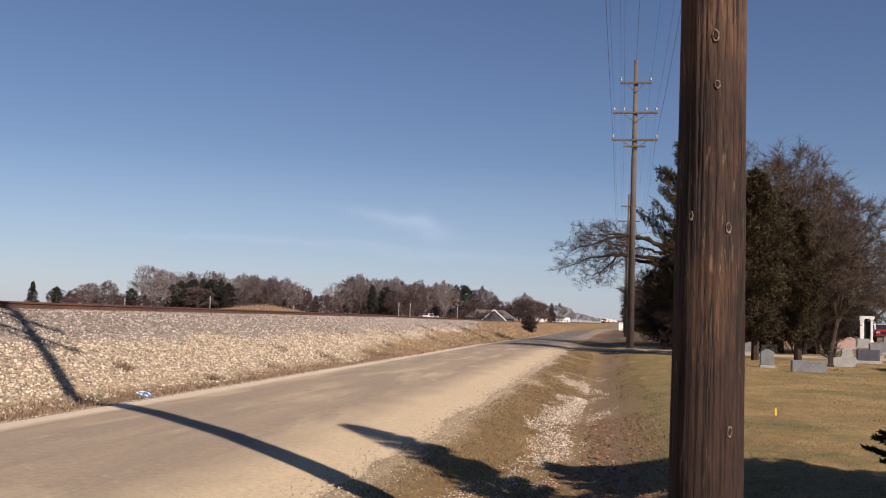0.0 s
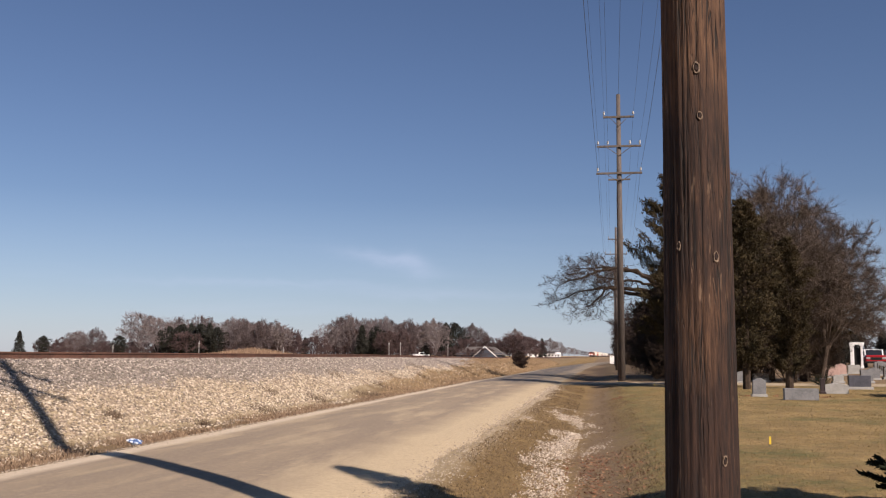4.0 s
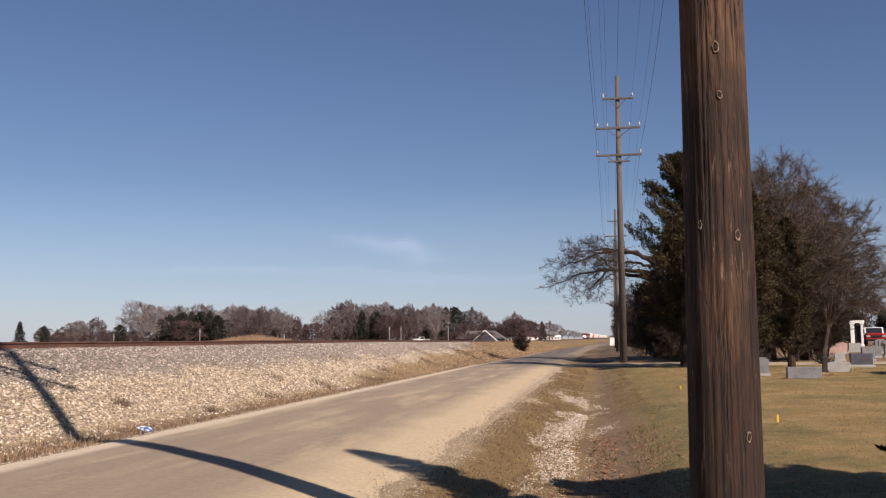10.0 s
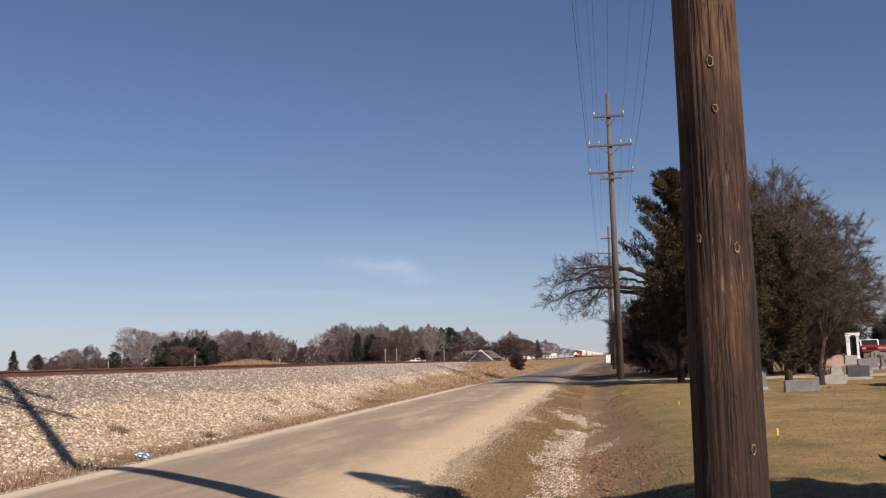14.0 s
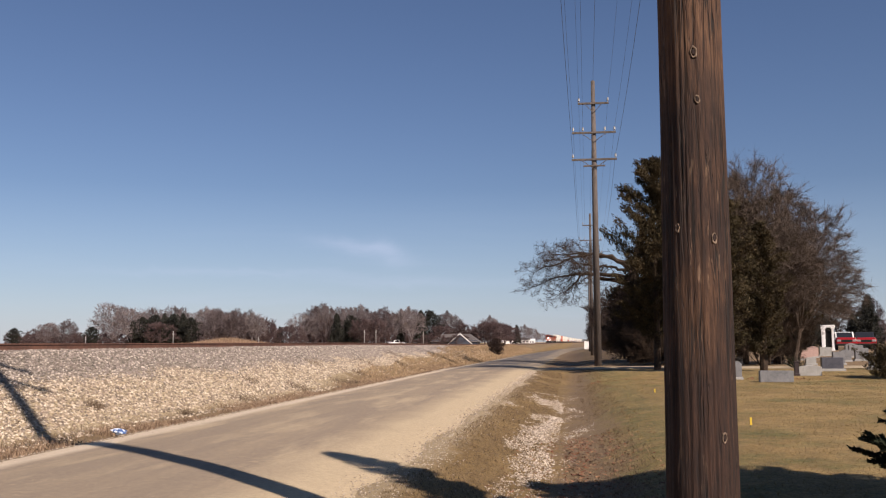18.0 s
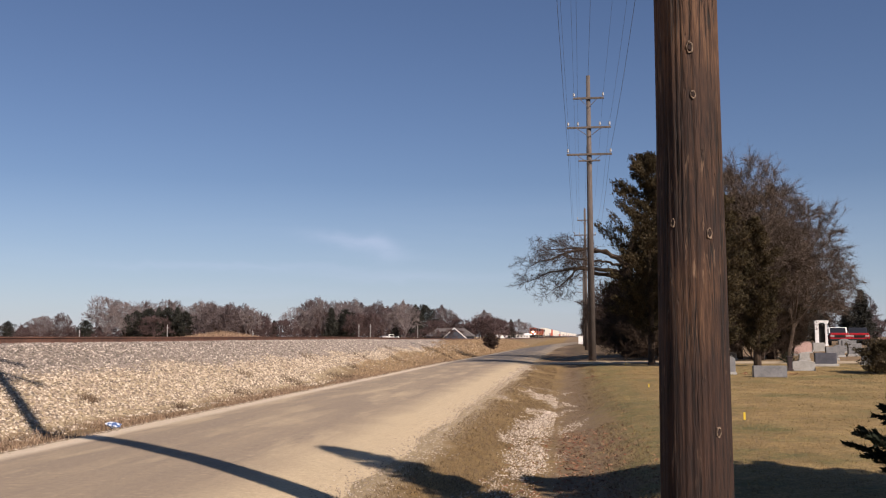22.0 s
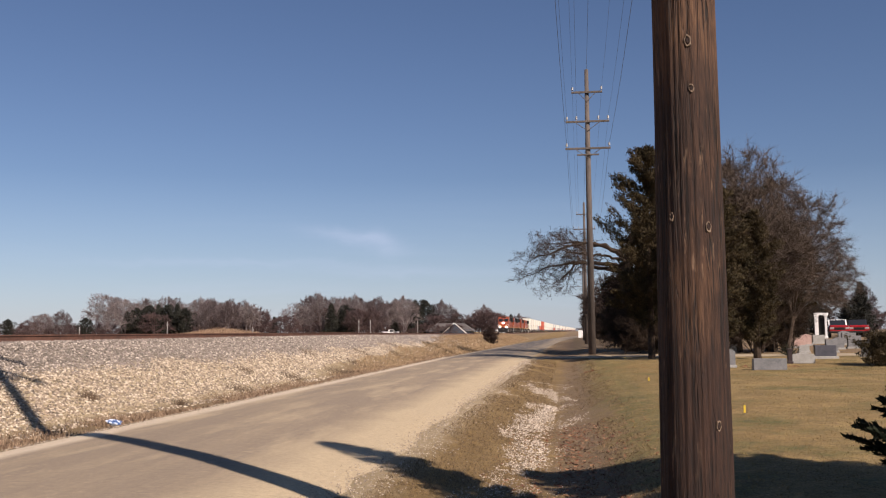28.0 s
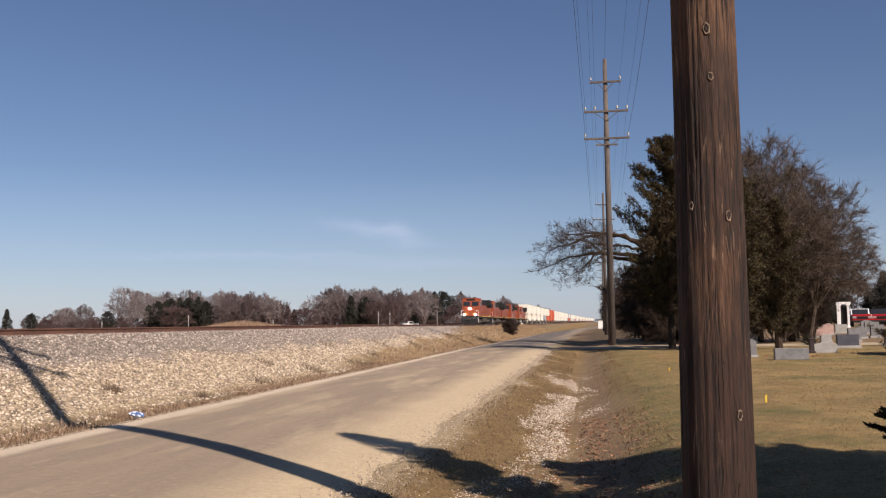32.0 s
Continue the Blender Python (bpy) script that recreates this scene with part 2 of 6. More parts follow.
def bank(x, y):
    f = smooth01(y, 45, 95)
    a = pl(-x, [(-u, v) for u, v in [(-7.9, -0.02), (-8.9, -0.14)] + NEAR_BANK])
    b = pl(-x, [(-u, v) for u, v in [(-7.9, -0.02), (-8.2, -0.06)] + FAR_BANK])
    return a * (1 - f) + b * f


def fall(y):
    """The whole plain sinks gently towards the distance."""
    return -0.5 * (1 - math.exp(-max(0.0, y - 60) / 110))


def land(x, y):
    """Height of the ground."""
    return shape_of_land(x, y) + fall(y)


def shape_of_land(x, y):
    xs = x - track_shift(y)
    n = noise.noise((x * 0.35, y * 0.35, 0.0)) * 0.035 * (1 - 0.7 * smooth01(y, 36, 60)) + noise.noise((x * 1.6, y * 1.6, 3.0)) * 0.012 * (1 - 0.75 * smooth01(y, 28, 45))
    if xs < -7.9:
        if xs > -14.2:
            return bank(xs, y) + n * min(1, (-7.9 - xs) / 0.6)
        if xs > -22.6:
            return 1.40
        return pl(-xs, [(22.6, 1.40), (24.5, 0.75), (26, 0.55), (32, 0.9), (60, 1.0), (4000, 1.0)]) + n
    x -= road_shift(y)
    if x < ROAD_R:
        return -0.06
    # ditch, which the drive crosses, and the lawn
    ditch = pl(x, [(-2.2, -0.005), (-1.9, -0.03), (-1.1, -0.20), (-0.35, -0.30), (0.3, -0.22), (1.0, 0.0), (1.9, 0.09), (4, 0.12)])
    flat = pl(x, [(-2.2, -0.005), (-1.2, 0.03), (4, 0.1)])
    k = smooth01(y, 49, 53.5)
    if y > 60:
        k = 1 - 0.5 * smooth01(y, 60, 68)
    z = ditch * (1 - k) + flat * k
    z -= 0.17 * math.exp(-((y - 40.5) / 1.3) ** 2) * smooth01(x, 0.2, 1.5) * (1 - smooth01(x, 9, 16))
    z += 0.72 * smooth01(x, 9, 26) * smooth01(y, 45, 95) * (1 - 0.4 * smooth01(y, 140, 500))
    return z + n * min(1, (x - ROAD_R) / 0.8)


def road_z(x):
    u = (x - (ROAD_L + ROAD_R) / 2) / ((ROAD_R - ROAD_L) / 2)
    return 0.10 * (1 - u * u) + 0.004


def steps(*spans):
    out = []
    for lo, hi, d in spans:
        n = max(1, round((hi - lo) / d))
        out += [lo + (hi - lo) * i / n for i in range(n)]
    return out + [spans[-1][1]]


def grid(xs, ys, zf):
    v = [(x, y, zf(x, y)) for y in ys for x in xs]
    w = len(xs)
    f = [(j * w + i, j * w + i + 1, (j + 1) * w + i + 1, (j + 1) * w + i) for j in range(len(ys) - 1) for i in range(w - 1)]
    return v, f


def make_ground_mat():
    k = Mat("dry_ground", 0.95)
    x, y, z = k.xyz()
    v = k.coord("World")
    big = k.noise(0.35, 4, 0.6, v)
    mid = k.noise(2.2, 5, 0.65, v)
    fine = k.noise(38.0, 6, 0.75, v)
    blade = k.noise(9.0, 6, 0.8, k.coord("World", (6, 1.2, 1)))
    f = k.math("ADD", k.math("MULTIPLY", fine, 0.55), k.math("MULTIPLY", blade, 0.45))
    straw = k.ramp(f, (0.36, (0.075, 0.048, 0.022)), (0.5, (0.21, 0.148, 0.07)), (0.65, (0.37, 0.275, 0.148)))
    green = k.ramp(f, (0.36, (0.042, 0.042, 0.014)), (0.65, (0.20, 0.185, 0.075)))
    lawn = k.mix(k.band(k.math("ADD", k.math("MULTIPLY", big, 0.6), k.math("MULTIPLY", mid, 0.4)), 0.48, 0.60), straw, k.mix(k.band(x, 0.3, 1.3), straw, green))
    gold = k.band(k.noise(0.8, 4, 0.6, k.coord("World", (0.8, 0.6, 1))), 0.46, 0.60)
    lawn = k.mix(k.math("MULTIPLY", gold, 0.7), lawn, k.ramp(f, (0.36, (0.16, 0.11, 0.05)), (0.65, (0.46, 0.35, 0.20))))
    moss = k.math("MULTIPLY", k.band(k.math("ABSOLUTE", k.math("SUBTRACT", k.math("ADD", x, k.math("MULTIPLY", mid, 1.2)), 1.9)), 1.1, 0.3), k.band(mid, 0.36, 0.56))
    lawn = k.mix(k.math("MULTIPLY", moss, 0.7), lawn, green)
    tuft = k.math("ADD", k.math("MULTIPLY", k.noise(5.5, 6, 0.75, v), 0.6), k.math("MULTIPLY", k.noise(22, 4, 0.7, v), 0.4))
    lawn = k.mix(1.0, lawn, k.ramp(tuft, (0.36, (0.68, 0.66, 0.60)), (0.5, (1.0, 1.0, 1.0)), (0.64, (1.28, 1.26, 1.2))), "MULTIPLY")
    lawn = k.mix(1.0, lawn, (1.03, 1.0, 0.84), "MULTIPLY")
    lawn = k.mix(k.band(x, 0.7, -0.1), lawn, k.mix(1.0, lawn, (0.80, 0.76, 0.74), "MULTIPLY"))
    # leaf litter and soil in the ditch
    soil_and_shade = k.ramp(fine, (0.3, (0.075, 0.046, 0.03)), (0.7, (0.27, 0.19, 0.125)))
    wob = k.math("MULTIPLY", k.math("SUBTRACT", mid, 0.5), 2.0)
    xd = k.math("ABSOLUTE", k.math("ADD", k.math("SUBTRACT", x, 0.15), wob))
    c = k.mix(k.math("MULTIPLY", k.band(xd, 0.75, 0.15), 0.8), lawn, soil_and_shade)
    edge = k.math("MULTIPLY", k.band(k.math("ADD", x, k.math("MULTIPLY", wob, 0.35)), -1.75, -2.15), k.band(y, 135, 115))
    c = k.mix(k.math("MULTIPLY", edge, 0.85), c, k.ramp(fine, (0.25, (0.25, 0.19, 0.125)), (0.75, (0.47, 0.385, 0.27))))
    # ground below the roadside trees: leaf-litter brown, with their shade put into it
    under = k.math("MULTIPLY", k.band(k.math("ADD", y, k.math("MULTIPLY", wob, 2.0)), 58.5, 60.5), k.band(x, -2.5, -1.6))
    c = k.mix(k.math("MULTIPLY", under, k.band(big, 0.25, 0.55)), c, soil_and_shade)
    # field beyond the tracks
    c = k.mix(k.band(x, -24, -27), c, k.ramp(fine, (0.3, (0.20, 0.13, 0.06)), (0.7, (0.46, 0.33, 0.17))))
    # embankment: pale limestone below, grey ballast above, grass further on
    stone = k.cells(17.0, v, "F1", "Color")
    dark = k.cells(17.0, v, "F1", "Distance")
    st = k.math("ADD", k.math("MULTIPLY", k.noise(24, 5, 0.7, v), 0.7), k.math("MULTIPLY", dark, 0.5))
    tan = k.ramp(st, (0.3, (0.06, 0.043, 0.03)), (0.48, (0.24, 0.185, 0.13)), (0.75, (0.50, 0.42, 0.31)))
    grey = k.ramp(st, (0.3, (0.045, 0.038, 0.034)), (0.48, (0.13, 0.112, 0.102)), (0.75, (0.29, 0.255, 0.235)))
    h = k.math("ADD", z, k.math("MULTIPLY", k.math("SUBTRACT", mid, 0.5), 0.55))
    rock = k.mix(k.band(h, 0.55, 0.95), tan, grey)
    far = k.band(y, 35, 43)
    rise = k.math("ADD", k.math("MULTIPLY", k.math("SUBTRACT", y, 38.0), 0.016), 0.15)
    low = k.band(k.math("ADD", k.math("SUBTRACT", rise, z), k.math("MULTIPLY", k.math("SUBTRACT", k.noise(0.5, 4, 0.6, v), 0.5), 0.9)), -0.08, 0.16)
    rock = k.mix(k.math("MULTIPLY", far, low), rock, k.mix(k.band(mid, 0.4, 0.6), straw, soil_and_shade))
    foot = k.band(k.math("ADD", x, k.math("MULTIPLY", wob, 0.5)), -9.75, -9.35)
    rock = k.mix(foot, rock, k.mix(0.45, straw, soil_and_shade))
    c = k.mix(k.math("MULTIPLY", k.band(x, -7.8, -7.85), k.band(x, -24, -23.5)), c, rock)
    k.bump(k.math("ADD", f, k.math("MULTIPLY", st, 0.6)), 0.7, 0.05)
    return k.done(c, tone=(0.92, 0.89, 0.74))


def make_road_mat():
    k = Mat("worn_road", 0.9)
    x, y, z = k.xyz()
    v = k.coord("World")
    wob = k.math("MULTIPLY", k.math("SUBTRACT", k.noise(0.55, 5, 0.6, v), 0.5), 1.6)
    xw = k.math("ADD", x, wob)
    fine = k.noise(60, 5, 0.75, v)
    cloud = k.noise(1.2, 5, 0.6, k.coord("World", (1.0, 0.22, 1)))
    streak = k.noise(1.0, 5, 0.6, k.coord("World", (2.2, 0.12, 1)))
    base = k.ramp(fine, (0.25, (0.235, 0.186, 0.127)), (0.75, (0.345, 0.278, 0.195)))
    dark = k.ramp(fine, (0.25, (0.145, 0.117, 0.09)), (0.75, (0.235, 0.193, 0.15)))
    sand = k.ramp(fine, (0.25, (0.375, 0.30, 0.188)), (0.75, (0.58, 0.48, 0.32)))
    tar = k.ramp(fine, (0.25, (0.06, 0.056, 0.054)), (0.75, (0.125, 0.115, 0.108)))
    c = k.mix(k.math("MULTIPLY", k.band(k.math("ADD", k.math("MULTIPLY", streak, 0.65), k.math("MULTIPLY", cloud, 0.35)), 0.56, 0.42), 0.36), base, dark)
    far = k.band(k.math("ADD", y, k.math("MULTIPLY", wob, 4)), 49, 60)
    c = k.mix(far, c, k.mix(k.math("MULTIPLY", k.band(cloud, 0.5, 0.6), 0.6), tar, base))
    right = k.math("MULTIPLY", k.band(k.math("ADD", x, k.math("MULTIPLY", wob, 0.7)), -3.95, -3.1), k.math("SUBTRACT", 1.0, k.math("MULTIPLY", far, 0.7)))
    left = k.math("MULTIPLY", k.band(k.math("ADD", x, k.math("MULTIPLY", wob, 0.16)), -7.0, -7.3), 0.95)
    patch = k.math("MULTIPLY", k.band(cloud, 0.50, 0.66), 0.62)
    patch = k.math("MULTIPLY", patch, k.math("SUBTRACT", 1.0, far))
    c = k.mix(k.math("MAXIMUM", right, patch), c, sand)
    pale = k.ramp(fine, (0.25, (0.47, 0.395, 0.29)), (0.75, (0.68, 0.59, 0.45)))
    c = k.mix(k.math("MULTIPLY", left, k.math("SUBTRACT", 1.0, k.math("MULTIPLY", far, 0.5))), c, pale)
    grit = k.band(k.noise(7.0, 4, 0.7, v), 0.62, 0.70)
    c = k.mix(k.math("MULTIPLY", grit, 0.35), c, sand)
    grain = k.math("ADD", k.math("MULTIPLY", k.noise(14, 6, 0.8, v), 0.55), k.math("MULTIPLY", k.noise(140, 3, 0.7, v), 0.45))
    c = k.mix(1.0, c, k.ramp(grain, (0.34, (0.72, 0.72, 0.72)), (0.5, (1.0, 1.0, 1.0)), (0.64, (1.22, 1.21, 1.19))), "MULTIPLY")
    chip = k.math("MULTIPLY", k.band(k.cells(55, v), 0.16, 0.08), k.band(k.noise(3.0, 4, 0.7, v), 0.42, 0.62))
    c = k.mix(k.math("MULTIPLY", chip, 0.55), c, (0.62, 0.54, 0.42))
    k.bump(k.math("ADD", fine, k.math("MULTIPLY", grain, 0.6)), 0.5, 0.012)
    return k.done(c, tone=(0.93, 0.90, 0.86))


GROUND = make_ground_mat()
ROAD = make_road_mat()
STRAW = Mat("dry_grass", 0.9)
STRAW = STRAW.done(STRAW.ramp(STRAW.island(), (0.0, (0.10, 0.060, 0.036)), (0.5, (0.215, 0.144, 0.086)), (1.0, (0.33, 0.236, 0.15))))
BANKSTRAW = Mat("bank_straw", 0.9)
BANKSTRAW = BANKSTRAW.done(BANKSTRAW.ramp(BANKSTRAW.island(), (0.0, (0.16, 0.105, 0.055)), (0.5, (0.30, 0.205, 0.112)), (1.0, (0.43, 0.31, 0.185))))
RUST = plain("rusty_steel", (0.055, 0.027, 0.018), (0.14, 0.065, 0.04), 14, 0.8, 0.0, 0.2)
TIE = plain("creosoted_wood", (0.03, 0.022, 0.018), (0.09, 0.07, 0.055), 9, 0.9)
BARK = plain("grey_brown_bark", (0.020, 0.014, 0.010), (0.07, 0.049, 0.034), 7, 0.9, 0, 0.5, 0.02)
# far trees' bark: distance haze is put into the colour as greyer tones
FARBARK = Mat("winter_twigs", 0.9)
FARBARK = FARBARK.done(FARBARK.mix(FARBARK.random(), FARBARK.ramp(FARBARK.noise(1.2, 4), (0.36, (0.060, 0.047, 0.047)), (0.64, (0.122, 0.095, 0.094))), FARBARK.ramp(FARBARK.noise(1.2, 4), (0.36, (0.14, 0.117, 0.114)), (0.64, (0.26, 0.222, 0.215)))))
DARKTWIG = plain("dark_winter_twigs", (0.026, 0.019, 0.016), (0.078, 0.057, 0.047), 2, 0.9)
RUSSET = plain("russet_twigs", (0.056, 0.038, 0.037), (0.122, 0.084, 0.080), 2, 0.9)
NEEDLE = plain("dark_evergreen", (0.009, 0.012, 0.007), (0.027, 0.033, 0.018), 3, 0.95)
CEDAR = Mat("cedar_green_brown", 0.8)
CEDAR = CEDAR.done(CEDAR.mix(CEDAR.noise(0.55, 3), CEDAR.ramp(CEDAR.island(), (0, (0.011, 0.012, 0.006)), (1, (0.046, 0.045, 0.021))),
                             CEDAR.ramp(CEDAR.island(), (0, (0.034, 0.022, 0.012)), (1, (0.098, 0.064, 0.031)))))
for k_ in (NEEDLE, CEDAR, BARK, FARBARK, RUSSET, DARKTWIG):
    k_.node_tree.nodes["Principled BSDF"].inputs["Specular IOR Level"].default_value = 0.15
WEATHERED = plain("weathered_pole_wood", (0.045, 0.036, 0.030), (0.125, 0.102, 0.086), 5, 0.85, 0, 0.4, 0.01, 6, (3, 3, 0.35))
WIRE = plain("dull_wire", (0.03, 0.03, 0.032), (0.06, 0.06, 0.06), 3, 0.6)
GLASS_WHITE = plain("glazed_insulator", (0.20, 0.19, 0.18), (0.34, 0.33, 0.31), 8, 0.3)
GRANITE_GREY = plain("grey_granite", (0.10, 0.10, 0.10), (0.20, 0.198, 0.195), 30, 0.55)
GRANITE_LIGHT = plain("pale_granite", (0.20, 0.194, 0.175), (0.33, 0.322, 0.295), 30, 0.6)
GRANITE_DARK = plain("dark_granite", (0.035, 0.037, 0.045), (0.09, 0.09, 0.105), 30, 0.3)
GRANITE_ROSE = plain("rose_granite", (0.30, 0.19, 0.16), (0.46, 0.32, 0.27), 30, 0.55)
ORANGE = plain("orange_paint", (0.19, 0.038, 0.014), (0.26, 0.058, 0.02), 0.8, 0.42)
BLACK = plain("black_paint", (0.010, 0.010, 0.010), (0.024, 0.022, 0.021), 1.5, 0.75)
BLACK.node_tree.nodes["Principled BSDF"].inputs["Specular IOR Level"].default_value = 0.2
GRIME = plain("grimy_running_gear", (0.03, 0.026, 0.023), (0.085, 0.07, 0.058), 3, 0.8)
YELLOW = plain("yellow_paint", (0.65, 0.40, 0.05), (0.75, 0.5, 0.08), 2, 0.45)
CREAM = plain("white_container_paint", (0.60, 0.57, 0.48), (0.74, 0.71, 0.61), 0.7, 0.5)
OXIDE = plain("orange_red_container_paint", (0.42, 0.075, 0.03), (0.52, 0.11, 0.045), 0.7, 0.5)
GREYBOX = plain("grey_container_paint", (0.25, 0.26, 0.28), (0.38, 0.39, 0.41), 0.7, 0.5)
LAMP = glow("headlamp", (1.0, 0.90, 0.76), 22)
PANE = Mat("dark_pane", 0.08).done((0.02, 0.022, 0.026))
WHITE = plain("white_paint", (0.70, 0.69, 0.66), (0.82, 0.81, 0.78), 2, 0.5)
ROOF = plain("grey_brown_shingles", (0.065, 0.056, 0.052), (0.125, 0.11, 0.10), 3, 0.9)
SIDING = plain("blue_grey_siding", (0.045, 0.055, 0.078), (0.075, 0.088, 0.115), 1.2, 0.7)
REDPAINT = plain("red_car_paint", (0.26, 0.010, 0.014), (0.34, 0.02, 0.022), 1, 0.25)
DARKCAR = plain("dark_car_paint", (0.02, 0.022, 0.028), (0.04, 0.042, 0.05), 1, 0.25)
TYRE = plain("tyre_rubber", (0.012, 0.012, 0.012), (0.03, 0.03, 0.03), 8, 0.9)

# ---------------------------------------------------------------- ground and road
GX = steps((-2600, -600, 250), (-600, -100, 40), (-100, -30, 6), (-30, -22, 0.8), (-22, -14.6, 1.8), (-14.6, -7.9, 0.22), (-7.9, -2.2, 1.9), (-2.2, 4, 0.22), (4, 14, 0.9), (14, 60, 4), (60, 300, 30), (300, 2600, 250))
GY = steps((-300, -40, 20), (-40, 2, 1.5), (2, 40, 0.3), (40, 70, 0.7), (70, 140, 2.5), (140, 400, 8), (400, 1200, 60), (1200, 4500, 300))
gv, gf = grid(GX, GY, land)
ground = tagged(obj("ground", gv, gf, GROUND, smooth=True), "dry winter grass, ditch and pale gravel railway embankment", "ground", kind="structure")

RX = steps((ROAD_L - 0.05, ROAD_R + 0.05, 0.3))
RY = steps((-300, -20, 20), (-20, 60, 0.5), (60, 300, 4), (300, 600, 15), (600, 3000, 60))
rv, rf = grid(RX, RY, lambda x, y: fall(y) + (road_z(x) if ROAD_L < x < ROAD_R else -0.03) + 0.012 * noise.noise((x * 0.8, y * 0.4, 7)) * min(1.0, 60 / max(10, y)))
def frayed(p):
    """The road's right edge wanders a little."""
    x, y, z = p
    w = smooth01(x, ROAD_R - 0.7, ROAD_R)
    return (x + road_shift(y) + w * (0.22 * noise.noise((y * 0.35, 0, 5)) + 0.16 * noise.noise((y * 1.3, 0, 8)) - 0.06), y, z)


rv = [frayed(p) for p in rv]
road = tagged(obj("road", rv, rf, ROAD, smooth=True), "worn grey country road with sandy pale shoulders", "road", kind="structure")

DY = steps((53.8, 58.6, 0.6))
DX = steps((ROAD_R - 0.35, 30, 0.8))
dv, df = grid(DX, DY, lambda x, y: max(land(x, y), land(x, 56.2)) + 0.012 + 0.05 * (1 - ((y - 56.2) / 2.4) ** 2))
drive = tagged(obj("driveway", dv, df, ROAD, smooth=True), "pale sandy driveway crossing the grass verge", "driveway", kind="structure")


# ---------------------------------------------------------------- railway
def rail_track(x0, label):
    t = empty("railway_track", Matrix.Translation((x0, 0, 0)))
    tagged(t, label, "railway track", "tracks on the embankment")
    prof = [(-0.075, -0.185), (0.075, -0.185), (0.075, -0.165), (0.012, -0.145), (0.012, -0.05), (0.037, -0.04), (0.037, 0.0), (-0.037, 0.0), (-0.037, -0.04), (-0.012, -0.05), (-0.012, -0.145), (-0.075, -0.165)]
    stations = [-150, 0] + list(range(60, 401, 10)) + [450, 500, 600, 800, 1000, 1300, 2000, 2900]
    for s in (-0.755, 0.755):
        k = len(prof)
        v = [(track_shift(y) + u + s, y, w + RAIL_Z + fall(y)) for y in stations for u, w in prof]
        f = [(j * k + i, (j + 1) * k + i, (j + 1) * k + (i + 1) % k, j * k + (i + 1) % k) for j in range(len(stations) - 1) for i in range(k)]
        obj("rail", v, f, RUST, t, label="rust-brown steel rail")
    one = box(2.6, 0.22, 0.18, (0, 0, 0), 0.01)
    me = bpy.data.meshes.new("tie")
    one.to_mesh(me)
    one.free()
    me.materials.append(TIE)
    v, f = [], []
    for i in range(560):
        y, j = -20 + i * 0.53, len(v)
        dx, z = track_shift(y), RAIL_Z - 0.28 + fall(y)
        if 8 < y < 80:
            tie = new("tie", me)
            tie.parent = t
            tie.matrix_basis = Matrix.Translation((dx, y, z))
            continue
        for dz in (-0.09, 0.09):
            v += [(a + dx, y + b, z + dz) for a, b in ((-1.3, -0.11), (1.3, -0.11), (1.3, 0.11), (-1.3, 0.11))]
        f += [(j + 4, j + 5, j + 6, j + 7), (j, j + 1, j + 5, j + 4), (j + 1, j + 2, j + 6, j + 5), (j + 2, j + 3, j + 7, j + 6), (j + 3, j, j + 4, j + 7)]
    obj("tie_bed", v, f, TIE, t, label="weathered wooden ties")["kind"] = "stuff"
    return t


rail_track(TRACK_A, "railway track with rusty rails on pale ballast")
rail_track(TRACK_B, "farther railway track with rusty rails on ballast")


# ---------------------------------------------------------------- poles and wires
ARMS = [(17.15, 1.0), (15.2, 1.42), (13.42, 1.46)]


def utility_pole(x, y, h, r0, r1, arms, near=False, sides=14):
    z0 = land(x, y) - 0.4
    p = empty("utility_pole", Matrix.Translation((x, y, 0)))
    tagged(p, "tall weathered wooden utility pole with three crossarms", "utility pole", "poles along the road")
    if not near:
        part("shaft", tube((0, 0, z0), (0, 0, h), r0, r1, sides), WEATHERED, p, smooth=True)
    for i, (za, half) in enumerate(arms):
        part("crossarm", box(2 * half, 0.11, 0.13, (0, -0.19, za), 0.012), WEATHERED, p)
        for s in (-1, 1):
            part("brace", tube((s * half * 0.55, -0.25, za - 0.06), (0, -0.2, za - 0.62), 0.02, sides=6), WEATHERED, p)
            for u in ((0.94, 0.5) if i == 1 else (0.94,)):
                b = tube((s * half * u, -0.19, za + 0.06), (s * half * u, -0.19, za + 0.18), 0.02, sides=6)
                tube((s * half * u, -0.19, za + 0.16), (s * half * u, -0.19, za + 0.36), 0.075, 0.05, 8, b)
                part("insulator", b, GLASS_WHITE, p)
    part("small_crossarm", box(1.4, 0.09, 0.1, (0, -0.2, arms[2][0] - 0.42), 0.01), WEATHERED, p)
    return p


def shifted(dz):
    return [(z + dz, w) for z, w in ARMS]


NEAR_POLE = (0.710, 6.0)
POLES = [(0.9, -54, 18.7, 0.0), (NEAR_POLE[0], NEAR_POLE[1], 20.0, 1.6), (1.42, 62, 18.7, 0.0), (2.2, 124, 18.2, -0.5), (2.9, 186, 18.2, -0.5), (3.8, 248, 18.2, -0.5), (5.0, 310, 18, -0.5)]
for i, (x, y, h, dz) in enumerate(POLES):
    utility_pole(x, y, h, 0.25, 0.13, shifted(dz) if i != 1 else [(18.4, 1.0), (16.7, 1.42), (15.25, 1.46)], near=(i == 1))


